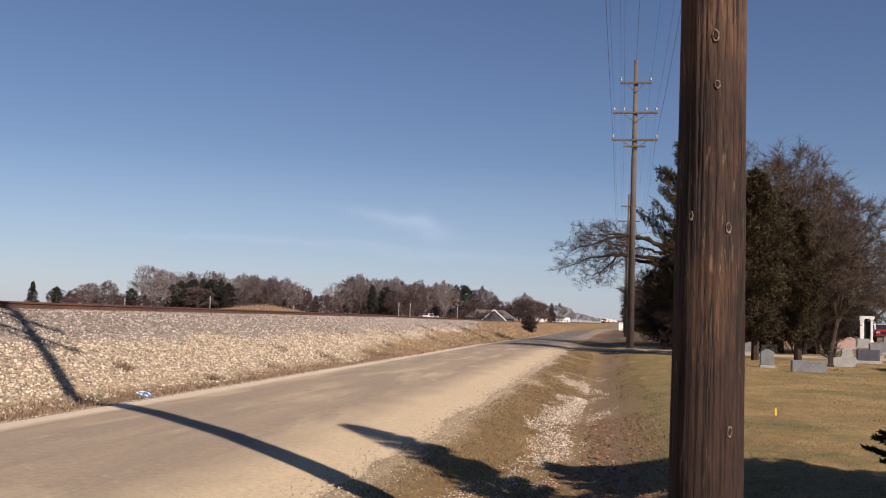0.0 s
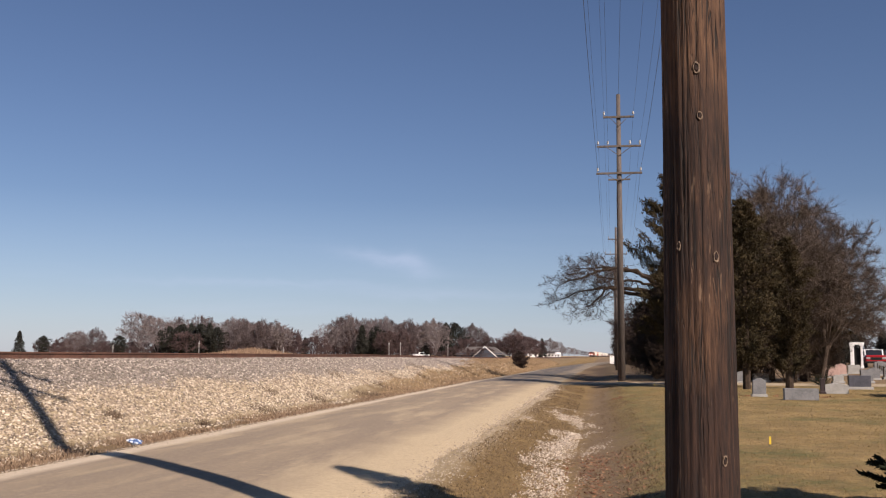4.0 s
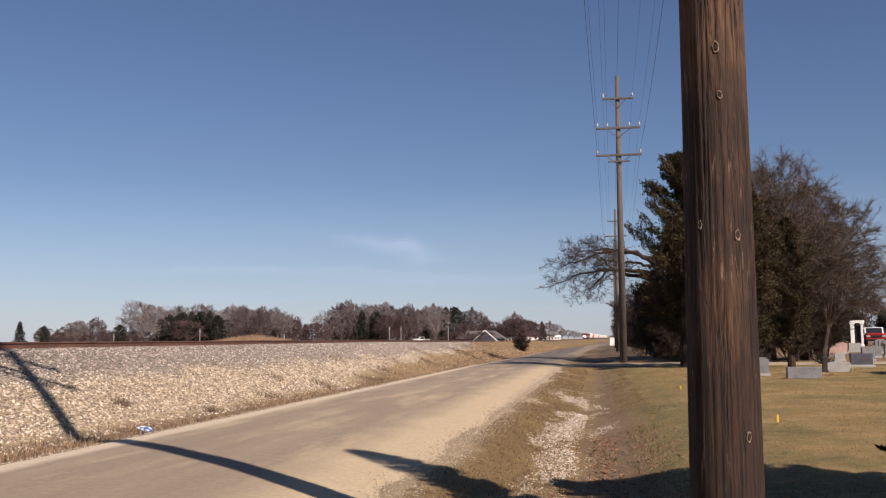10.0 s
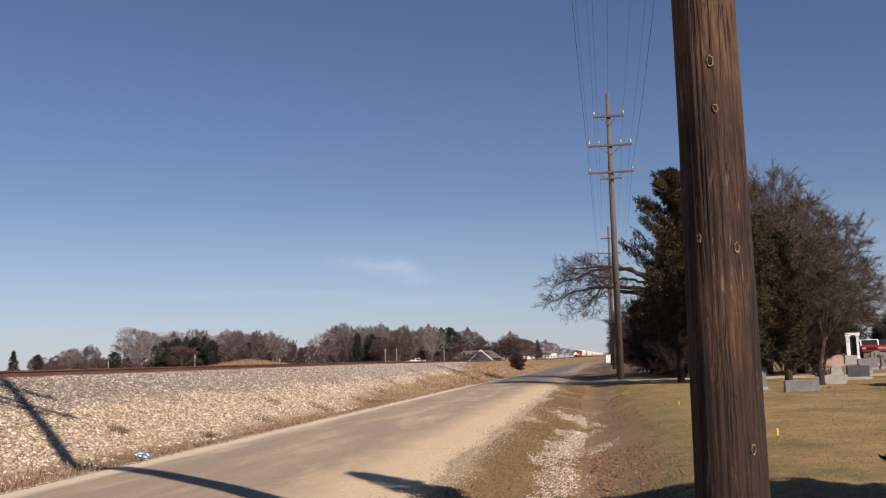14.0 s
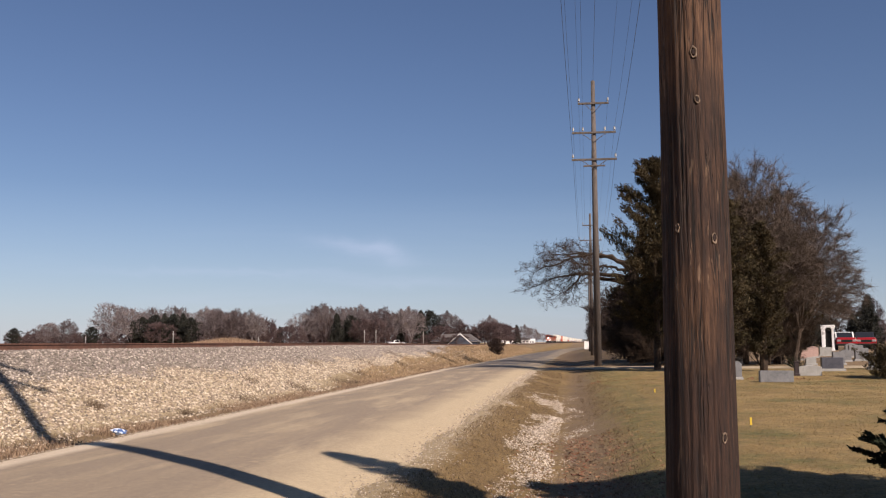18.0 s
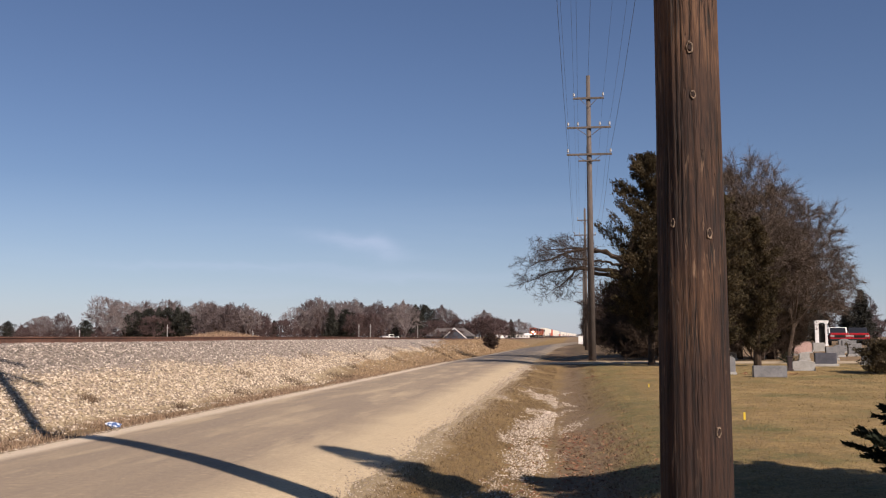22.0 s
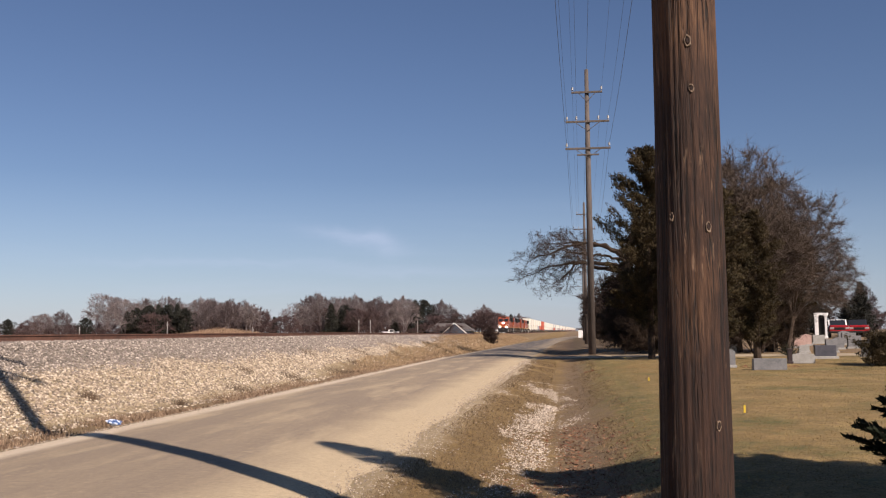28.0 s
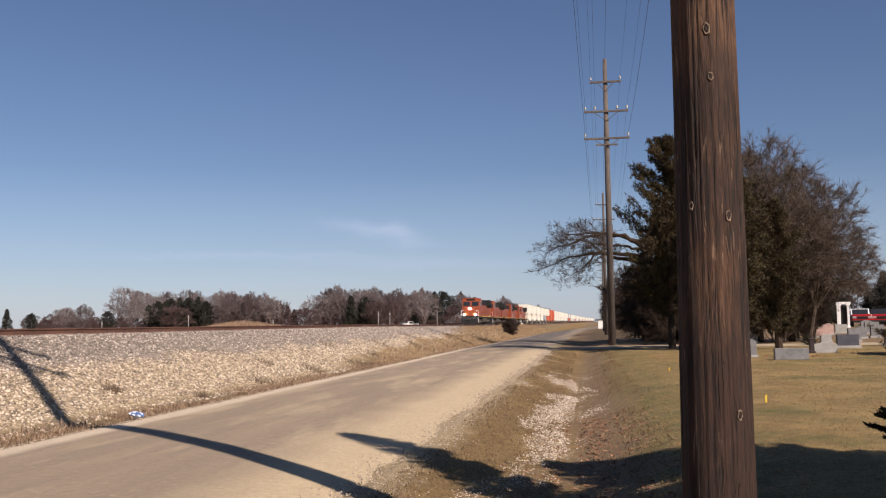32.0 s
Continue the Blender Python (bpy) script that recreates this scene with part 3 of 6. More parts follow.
def span(a, b, sag, r=0.0085):
    c = bpy.data.curves.new("wire", "CURVE")
    c.dimensions, c.bevel_depth, c.bevel_resolution = "3D", r, 1
    s = c.splines.new("POLY")
    n = 24
    s.points.add(n)
    for i in range(n + 1):
        t = i / n
        p = Vector(a).lerp(Vector(b), t)
        s.points[i].co = (p.x, p.y, p.z - sag * 4 * t * (1 - t), 1)
    c.materials.append(WIRE)
    ob = new("overhead_wire", c)
    tagged(ob, "dark overhead wire strung between utility poles", "wire", "overhead wires")


for (x0, y0, h0, d0), (x1, y1, h1, d1) in zip(POLES, POLES[1:]):
    for za, u in ((17.35, -0.94), (17.35, 0.94), (15.5, -1.33), (15.5, 1.33), (13.72, -1.37), (13.72, 1.37), (15.5, -0.7)):
        span((x0 + u, y0 - 0.19, za + d0), (x1 + u, y1 - 0.19, za + d1), 1.1, 0.0085 if za < 14 else 0.0055)
    span((x0, y0, h0 - 0.2), (x1, y1, h1 - 0.2), 0.8)


def near_pole_shaft():
    """The close pole: a weathered shaft with long drying cracks and knots."""
    p = [o for o in scene.objects if o.name.startswith("utility_pole") and o.parent is None and abs(o.location.y - 6) < 0.1][0]
    rng = random.Random(4)
    seg, dz = 180, 0.06
    rings = [(-0.6 + i * dz) for i in range(int(5.6 / dz))] + [5.2 + i * 0.8 for i in range(20)]
    rings = [z for z in rings if z < 19.9] + [20.0]
    cracks = [(rng.uniform(0, 2 * math.pi), rng.uniform(-1.0, 5.0), rng.uniform(0.5, 3.2), rng.uniform(0.004, 0.011), rng.uniform(0.008, 0.016)) for _ in range(110)]
    v = []
    for z in rings:
        base = 0.2165 - 0.0072 * (z - 0.5) if z < 5 else 0.184 - 0.004 * (z - 5)
        drift = 0.05 * noise.noise((z * 0.7, 1.0, 0.0))
        deep = [0.0] * seg
        for a, zc, ln, dep, wid in cracks:
            t = (z - zc) / ln
            if abs(t) < 1:
                aa = a + drift + 0.04 * noise.noise((z * 1.3, a * 9, 2.0))
                k = int(aa / (2 * math.pi) * seg)
                w = (1 - t * t)
                for j in (-1, 0, 1):
                    d = abs((k + j + 0.5) * 2 * math.pi / seg - aa) * base
                    deep[(k + j) % seg] += dep * w * max(0, 1 - d / (wid * 0.6))
        for i in range(seg):
            a = 2 * math.pi * i / seg
            g = 0.004 * noise.noise((math.cos(a) * 9, math.sin(a) * 9, z * 0.5)) + 0.0035 * noise.noise((math.cos(a) * 26, math.sin(a) * 26, z * 0.8)) + 0.006 * noise.noise((math.cos(a) * 1.5, math.sin(a) * 1.5, z * 0.6))
            r = base + g - min(0.028, deep[i])
            v.append((r * math.cos(a), r * math.sin(a), z))
    n = len(rings)
    f = [(j * seg + i, j * seg + (i + 1) % seg, (j + 1) * seg + (i + 1) % seg, (j + 1) * seg + i) for j in range(n - 1) for i in range(seg)]
    f.append(tuple((n - 1) * seg + i for i in range(seg)))
    k = Mat("brown_pole_wood", 0.85)
    st = k.coord("Object", (1, 1, 0.08))
    grain = k.noise(46, 6, 0.7, st)
    grain2 = k.noise(120, 4, 0.7, k.coord("Object", (1, 1, 0.07)))
    big = k.noise(1.6, 4, 0.6, k.coord("Object", (1, 1, 0.5)))
    g = k.math("ADD", k.math("MULTIPLY", grain, 0.6), k.math("MULTIPLY", grain2, 0.4))
    c = k.ramp(g, (0.36, (0.034, 0.017, 0.009)), (0.48, (0.092, 0.053, 0.031)), (0.58, (0.145, 0.092, 0.058)), (0.74, (0.24, 0.17, 0.115)))
    red = k.ramp(g, (0.36, (0.009, 0.004, 0.0025)), (0.5, (0.029, 0.0140, 0.0082)), (0.6, (0.050, 0.0255, 0.0155)), (0.72, (0.105, 0.068, 0.048)))
    zz = k.xyz("Object")[2]
    c = k.mix(k.band(k.math("ADD", k.math("MULTIPLY", zz, -0.13), big), 0.02, 0.22), c, red)
    # pale splintered flecks low on the shaft
    fleck = k.math("MULTIPLY", k.band(k.noise(30, 3, 0.6, k.coord("Object", (1, 1, 0.16))), 0.60, 0.68), k.band(k.noise(3.0, 3, 0.6, k.coord("Object", (1, 1, 0.8))), 0.48, 0.60))
    c = k.mix(k.math("MULTIPLY", fleck, 0.5), c, (0.34, 0.27, 0.22))
    # drying cracks: thin, long, dark
    cr = k.noise(13, 3, 0.6, k.coord("Object", (1, 1, 0.035)), 0.3)
    cr2 = k.noise(24, 2, 0.5, k.coord("Object", (1, 1, 0.05)), 0.2)
    line = k.math("MAXIMUM", k.band(k.math("ABSOLUTE", k.math("SUBTRACT", cr, 0.5)), 0.022, 0.006), k.math("MULTIPLY", k.band(k.math("ABSOLUTE", k.math("SUBTRACT", cr2, 0.47)), 0.014, 0.003), 0.7))
    gate = k.band(k.noise(2.2, 3, 0.6, k.coord("Object", (2, 2, 0.6))), 0.40, 0.52)
    line = k.math("MULTIPLY", line, gate)
    c = k.mix(k.math("MULTIPLY", line, 0.95), c, (0.010, 0.007, 0.005))
    k.bump(k.math("SUBTRACT", g, k.math("MULTIPLY", line, 0.8)), 0.8, 0.014)
    sh = obj("shaft", v, f, k.done(c, tone=(0.80, 0.64, 0.475)), p, smooth=True, label="brown weathered wooden shaft with long drying cracks")
    pale = plain("pale_knot_rim", (0.07, 0.044, 0.028), (0.26, 0.19, 0.13), 60, 0.85)
    core = plain("dark_knot", (0.008, 0.004, 0.003), (0.035, 0.016, 0.010), 30, 0.9)
    # knots on the side that faces the road's viewer
    for ang, z, s in ((-92, 3.345, 1.0), (-88, 3.05, 0.75), (-66, 2.2, 0.9), (-60, 1.02, 0.85), (-128, 2.27, 0.7)):
        a = radians(ang)
        base = 0.2165 - 0.0072 * (z - 0.5)
        m = Matrix.Translation((base * math.cos(a), base * math.sin(a), z)) @ Vector((math.cos(a), math.sin(a), 0)).to_track_quat("Z", "Y").to_matrix().to_4x4()
        b = bmesh.new()
        bmesh.ops.create_cone(b, cap_ends=True, segments=18, radius1=0.021 * s, radius2=0.012 * s, depth=0.012, matrix=Matrix.Diagonal((0.75, 1.25, 1, 1)))
        kn = part("knot", b, core, p, "dark knot with a pale rim", m=m)
        vv, ff = [], []
        for i in range(20):
            t = 2 * math.pi * i / 20
            w = 0.0058 * s * (1 + 0.55 * math.sin(2 * t + z * 3) * math.sin(3 * t + z))
            for q in range(6):
                u = 2 * math.pi * q / 6
                rr = 0.024 * s * (1 + 0.1 * math.sin(2 * t + z * 5) + 0.06 * math.sin(5 * t + z * 9)) + w * math.cos(u)
                vv.append((rr * math.cos(t) * 0.75, rr * math.sin(t) * 1.25, 0.002 + w * math.sin(u)))
        for i in range(20):
            for q in range(6):
                ff.append((i * 6 + q, ((i + 1) % 20) * 6 + q, ((i + 1) % 20) * 6 + (q + 1) % 6, i * 6 + (q + 1) % 6))
        obj("knot_rim", vv, ff, pale, kn)


near_pole_shaft()

# ---------------------------------------------------------------- trees
class Wood:
    """Collects tapered, bending limbs into one mesh."""

    def __init__(self, seed):
        self.r, self.v, self.f, self.tips = random.Random(seed), [], [], []
        self.tv, self.tf = [], []

    def limb(self, pts, radii, sides, trunk=False):
        vs, fs = (self.tv, self.tf) if trunk else (self.v, self.f)
        j = len(vs)
        up = Vector((0.3, 0.2, 1))
        for i, p in enumerate(pts):
            d = (pts[min(i + 1, len(pts) - 1)] - pts[max(i - 1, 0)])
            a = d.cross(up)
            if a.length < 1e-6:
                a = Vector((1, 0, 0))
            a.normalize()
            b = d.cross(a).normalized()
            for s in range(sides):
                t = 2 * math.pi * s / sides
                vs.append(p + (a * math.cos(t) + b * math.sin(t)) * radii[i])
        for i in range(len(pts) - 1):
            for s in range(sides):
                q = (s + 1) % sides
                fs.append((j + i * sides + s, j + i * sides + q, j + (i + 1) * sides + q, j + (i + 1) * sides + s))

    def grow(self, p, d, length, r, level, last, lift=0.12, wild=0.28, kids=(5, 5, 4, 4), ang=(35, 65), thin=0.45, rmin=0.006, first=0.4):
        R = self.r
        n = 5 if level == 0 else 4 if level < last else 3
        pts, rad = [p.copy()], [r]
        d = d.normalized()
        for i in range(n):
            d = (d + Vector((R.gauss(0, wild), R.gauss(0, wild), R.gauss(0, wild) + lift)) * (1.0 / n * 1.6)).normalized()
            pts.append(pts[-1] + d * length / n)
            rad.append(max(rmin * 0.7, r * (1 - (1 - thin) * (i + 1) / n)))
        self.limb(pts, rad, 8 if level == 0 else 5 if level == 1 else 4 if level == 2 else 3, level == 0)
        if level >= last:
            self.tips.append(pts[-1])
            return
        k = kids[min(level, len(kids) - 1)]
        for c in range(k):
            t0 = 0.3 if level else first
            t = t0 + (0.98 - t0) * (c + R.random()) / k
            i = min(n - 1, int(t * n))
            q = pts[i].lerp(pts[i + 1], t * n - i)
            dd = (pts[i + 1] - pts[i]).normalized()
            side = dd.orthogonal().normalized()
            side.rotate(Matrix.Rotation(R.uniform(0, 2 * math.pi), 3, dd))
            a = radians(R.uniform(*ang))
            nd = dd * math.cos(a) + side * math.sin(a)
            self.grow(q, nd, length * R.uniform(0.5, 0.78) * (1.15 - 0.45 * t), max(rmin, rad[i] * R.uniform(0.45, 0.68)), level + 1, last, lift, wild, kids, ang, thin, rmin, first)


def bare_mesh(seed, h, r, levels, kids, trunk=0.28, ang=(28, 58), lift=0.16, rmin=0.02, wild=0.26, stems=1, first=0.35):
    w = Wood(seed)
    for i in range(stems):
        a = 2.4 * i + seed
        lean = 0.0 if stems == 1 else 0.25
        w.grow(Vector((0.3 * math.cos(a) * (stems > 1), 0.3 * math.sin(a) * (stems > 1), -0.3)), Vector((lean * math.cos(a), lean * math.sin(a), 1)),
               h * 0.66 * (1 - 0.12 * i), r, 0, levels, lift, wild, kids, ang, 0.35, rmin, first)
    return w


TRUNKS = {}


def mesh_of(name, w, material):
    me = bpy.data.meshes.new(name)
    me.from_pydata([tuple(p) for p in w.v], [], w.f)
    me.update()
    me.materials.append(material)
    if w.tv:
        tr = bpy.data.meshes.new("trunk")
        tr.from_pydata([tuple(p) for p in w.tv], [], w.tf)
        tr.update()
        tr.materials.append(material)
        TRUNKS[me.name] = tr
    return me


def spray(v, f, rng, c, out, size, n):
    """A tuft of small pointed scales or needles about c, leaning along out."""
    for _ in range(n):
        d = (out * 0.8 + Vector((rng.gauss(0, 0.6), rng.gauss(0, 0.6), rng.gauss(0, 0.5) + 0.25))).normalized()
        o = c + Vector((rng.gauss(0, 0.45), rng.gauss(0, 0.45), rng.gauss(0, 0.45))) * size
        s = d.orthogonal().normalized()
        s.rotate(Matrix.Rotation(rng.uniform(0, 6.28), 3, d))
        L, W = size * rng.uniform(0.8, 1.5), size * rng.uniform(0.10, 0.2)
        n2 = d.cross(s) * W * 0.6
        j = len(v)
        v += [o - d * L * 0.4, o + s * W, o + d * L * 0.6, o - s * W, o + n2]
        f += [(j, j + 1, j + 4), (j + 1, j + 2, j + 4), (j + 2, j + 3, j + 4), (j + 3, j, j + 4)]


def evergreen_mesh(seed, h, rad, n, size, tuft, shape="cone", low=0.06, material=None, limbs=110, rise=0.25, ragged=0.28):
    """Tufts set along many limbs, so that the outline is ragged."""
    rng = random.Random(seed)
    v, f = [], []
    per = max(3, n // limbs)
    for k in range(limbs):
        t = (k + rng.random()) / limbs
        z = h * (low + (1 - low) * t)
        rr = rad * (1 - t) ** 0.8 + 0.1 if shape == "cone" else rad * (math.sin(math.pi * min(1, (t * 0.84 + 0.16))) ** 0.7) + 0.1
        if shape == "spire":
            rr = rad * min(1.0, 0.45 + 2.2 * t) * (1 - t) ** 0.55 + 0.12
        a = k * 2.399 + rng.gauss(0, 0.35)
        L = rr * rng.uniform(0.9 - ragged, 0.9 + ragged) * (1 + 0.25 * noise.noise((math.cos(a) * 1.3 + seed, math.sin(a) * 1.3, z * 0.4)))
        d = Vector((math.cos(a), math.sin(a), rise * rng.uniform(0.3, 1.6)))
        for i in range(per):
            u = 0.12 + 0.9 * ((i + rng.random()) / per) ** 0.7
            c = Vector((0, 0, z)) + d * L * u + Vector((rng.gauss(0, 1), rng.gauss(0, 1), rng.gauss(0, 0.8))) * (0.09 * rr + 0.05) * (1.1 - 0.7 * u)
            spray(v, f, rng, c, d, size * rng.uniform(0.7, 1.25), tuft)
    me = mesh_np("crown", np.array([tuple(p) for p in v]), np.array(f), material or NEEDLE)
    return me


def tree(name, x, y, crown_me, label, trunk=None, turn=0.0, scale=1.0, group="", z=None, cat="tree", twig=None):
    t = empty(name, Matrix.Translation((x, y, (land(x, y) - 0.05) if z is None else z)) @ pose(0, 0, 0, 0, 0, turn))
    tagged(t, label, cat, group)
    c = new("crown", crown_me)
    c.parent = t
    c.scale = (scale, scale, scale)
    if crown_me.name in TRUNKS:
        s = new("trunk", TRUNKS[crown_me.name])
        s.parent = t
        s.scale = (scale, scale, scale)
    if trunk:
        part("trunk", tube((0, 0, -0.4), (0, 0, trunk[0]), trunk[1], trunk[1] * 0.5, 8), BARK, t)
    return t


def dome_mesh(name, material, seed, h, w, twigs, twig_len, twig_w, fork=(0.14, 0.4), limbs=9, thick=0.16, stems=1, flat=0.46, spread=0.5):
    """A leafless tree with a domed crown: limbs fan out to the crown's edge and end in many fine twigs."""
    R = random.Random(seed)
    wd = Wood(seed)
    mid = Vector((0, 0, h * (1 - flat)))
    off = Vector((seed * 1.7, seed * 0.9, 0))

    def shell(a, c, k):
        sn = math.sqrt(max(0.0, 1 - c * c))
        d = Vector((math.cos(a) * sn, math.sin(a) * sn, c))
        return mid + Vector((d.x * w, d.y * w, d.z * h * flat)) * k * (0.92 + 0.30 * noise.noise(d * 1.6 + off) + 0.12 * noise.noise(d * 4.2 + off))

    def bent(p, q, bow, n=4):
        side = Vector((R.gauss(0, 1), R.gauss(0, 1), R.gauss(0, 0.5) + 0.6)) * bow * (q - p).length
        return [p.lerp(q, i / n) + side * math.sin(math.pi * i / n) for i in range(n + 1)]

    runs = []
    for st in range(stems):
        foot = Vector((R.gauss(0, 0.5), R.gauss(0, 0.5), -0.3)) if stems > 1 else Vector((0, 0, -0.3))
        top = mid + Vector((R.gauss(0, 0.12) * w, R.gauss(0, 0.12) * w, h * flat * 0.35))
        tr = bent(foot, top, 0.04, 6)
        wd.limb(tr, [thick * (1 - 0.75 * i / 6) for i in range(7)], 8, True)
        for i in range(limbs // stems):
            t = fork[0] + (fork[1] - fork[0]) * R.random()
            k = min(5, int(t * 6 * 1.3))
            p = tr[k].lerp(tr[k + 1], R.random())
            a, c = 2.399 * (i + st * 3) + R.gauss(0, 0.25), R.uniform(-0.35, 0.95)
            one = bent(p, shell(a, c, 0.62), 0.07)
            wd.limb(one, [thick * 0.5 * (1 - 0.72 * j / 4) for j in range(5)], 5)
            for _ in range(6):
                u = R.uniform(0.35, 1.0) * 3.99
                q = one[int(u)].lerp(one[int(u) + 1], u % 1)
                a2, c2 = a + R.gauss(0, 0.45), max(-0.55, min(1, c + R.gauss(0, 0.32)))
                two = bent(q, shell(a2, c2, R.uniform(0.78, 0.95)), 0.08)
                wd.limb(two, [thick * 0.14 * (1 - 0.9 * j / 4) for j in range(5)], 4)
                runs.append(two)
                for _ in range(4):
                    u = R.uniform(0.3, 1.0) * 3.99
                    q2 = two[int(u)].lerp(two[int(u) + 1], u % 1)
                    three = bent(q2, shell(a2 + R.gauss(0, 0.28), max(-0.6, min(1, c2 + R.gauss(0, 0.2))), R.uniform(0.82, 0.97)), 0.06, 3)
                    wd.limb(three, [thick * 0.06 * (1 - 0.65 * j / 3) for j in range(4)], 3)
                    runs.append(three)
    for _ in range(twigs):
        run = R.choice(runs)
        u = (1 - R.random() ** 1.5 * 0.8) * (len(run) - 1.001)
        p = run[int(u)].lerp(run[int(u) + 1], u % 1)
        out = (run[-1] - run[0]).normalized()
        d = (out * 0.75 + (p - mid).normalized() * 0.35 + Vector((R.gauss(0, spread), R.gauss(0, spread), R.gauss(0, spread * 0.85) + 0.3))).normalized()
        L = twig_len * R.uniform(0.45, 1.3)
        q = d.orthogonal().normalized() * twig_w * R.uniform(0.6, 1.2)
        q.rotate(Matrix.Rotation(R.uniform(0, 3.14), 3, d))
        j = len(wd.v)
        wd.v += [p - q, p + q, p + d * L + q.cross(d) * R.uniform(-2, 2)]
        wd.f.append((j, j + 1, j + 2))
    return mesh_of(name, wd, material)


# far wood on the field's other side
FAR_MESH = [dome_mesh("crown", FARBARK, sd, h, w, 9000, 1.05, 0.030, (0.08, 0.42), 13, 0.22, st, fl)
            for sd, h, w, st, fl in ((1, 15, 8.0, 1, 0.47), (2, 14, 6.6, 2, 0.49), (3, 15, 6.0, 1, 0.49), (5, 12, 7.0, 1, 0.45))]
RED_MESH = [dome_mesh("crown", RUSSET, sd, 9, w, 6200, 0.95, 0.032, (0.03, 0.3), 10, 0.12, 3, 0.52) for sd, w in ((11, 5.4), (12, 6.4))]
FIRMAT = plain("muted_conifer_green", (0.011, 0.012, 0.009), (0.034, 0.034, 0.024), 3, 0.95)
FIR = [evergreen_mesh(21, 9, 2.7, 1300, 0.42, 5, "cone", 0.06, FIRMAT, 90, -0.1), evergreen_mesh(22, 8, 3.3, 1300, 0.42, 5, "egg", 0.06, FIRMAT, 90)]
rng = random.Random(9)


def recoloured(me, material):
    """The same tree in another bark."""
    c = me.copy()
    c.materials[0] = material
    if me.name in TRUNKS:
        t = TRUNKS[me.name].copy()
        t.materials[0] = material
        TRUNKS[c.name] = t
    return c


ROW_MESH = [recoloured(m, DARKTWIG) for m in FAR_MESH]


def far_tree(px, y, top, kind, g):
    """px: place across, in metres at a distance of 300; top: height above the rails' level."""
    x = px * y / 300.0
    z0 = land(x, y)
    want = top * y / 300.0 + RAIL_Z + fall(y) - z0
    if kind == "fir":
        me = FIR[0]
        h = 9.0
    elif kind == "round":
        me = FIR[1]
        h = 8.0
    elif kind == "red":
        me = rng.choice(RED_MESH)
        h = max(v.co.z for v in me.vertices)
    else:
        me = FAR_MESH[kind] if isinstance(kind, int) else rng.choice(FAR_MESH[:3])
        h = max(v.co.z for v in me.vertices)
    label = {"fir": "dark green conifer at the field's far edge", "round": "dark rounded evergreen at the field's far edge",
             "red": "leafless reddish-brown thicket tree"}.get(kind, "bare grey-brown winter tree across the field")
    tree("evergreen_tree" if kind in ("fir", "round") else "bare_tree", x, y, me, label, (want * 0.3, 0.25) if kind in ("fir", "round") else None,
         rng.uniform(0, 360), want / h, g)


LEFT = [(-145.5, 7.0, "fir"), (-142, 7.8, "round"), (-138, 8.4, "round"), (-134.5, 8.8, "fir"), (-131.5, 8.6, "round"), (-197, 6.5, "fir"), (-188, 5.0, "round"), (-181, 5.5, "red"), (-176, 7.5, "a"), (-170, 8.5, "a"), (-160, 5.2, "round"), (-153, 13.6, 0), (-146, 12, "a"),
        (-142, 7, "red"), (-139, 11.8, "a"), (-134, 7.5, "round"), (-131, 12.2, "a"), (-128, 9.0, "fir"), (-125.5, 7.6, "round"), (-131, 7.0, "fir"), (-72.5, 6.5, "round"), (-122, 12.0, 2), (-118, 11.6, 2), (-115, 11.5, 2), (-111, 11.5, 2), (-107, 11, 2), (-104, 10, "a"), (-101, 8.5, "red"),
        (-97, 5.8, "red"), (-95, 5, "fir"), (-91, 6.2, "red"), (-87, 9.8, "a"), (-83, 12.8, 2), (-79, 12.6, 2), (-76, 8.5, "fir"), (-74, 11.6, 2), (-71, 8.0, "round"), (-70, 12.2, 2), (-66, 11.8, 2), (-62, 11.6, 2), (-59, 10.0, "red"), (-55, 10.6, 3), (-52.5, 11.4, 3), (-55, 5.5, "fir"), (-48.5, 9.2, "fir"), (-45.5, 9.0, "round"), (-42, 6, "red"), (-40, 10, 3), (-35, 6.5, "red"),
        (-93, 5.5, "red"), (-84, 8, "red"), (-78, 8.5, "red"), (-73, 8, "red"), (-67, 8, "red"), (-63, 8, "red"), (-124, 8, "red"), (-113, 8.5, "red"), (-108, 8, "red"), (-136, 7.5, "red")]
for i, (px, top, kind) in enumerate(LEFT):
    far_tree(px, (288 + rng.uniform(-4, 4)) if kind in ("fir", "round") and px < -50 else (318 + rng.uniform(0, 20)) if -50 < px < -28 else 300 + rng.uniform(-25, 25), top * 1.12, kind, "far wood across the field")
for px, top, kind in LEFT:
    if kind not in ("fir", "round") and top > 7:
        far_tree(px + rng.uniform(1.0, 2.5), 332 + rng.uniform(0, 30), top * rng.uniform(0.95, 1.1), "a", "far wood across the field")
for i in range(84):
    px = -188 + i * 1.85
    if not -99 < px < -89:
        far_tree(px + rng.uniform(-1.5, 1.5), 300 + rng.uniform(20, 45), rng.uniform(3.0, 6.0), "red", "low thicket across the field")
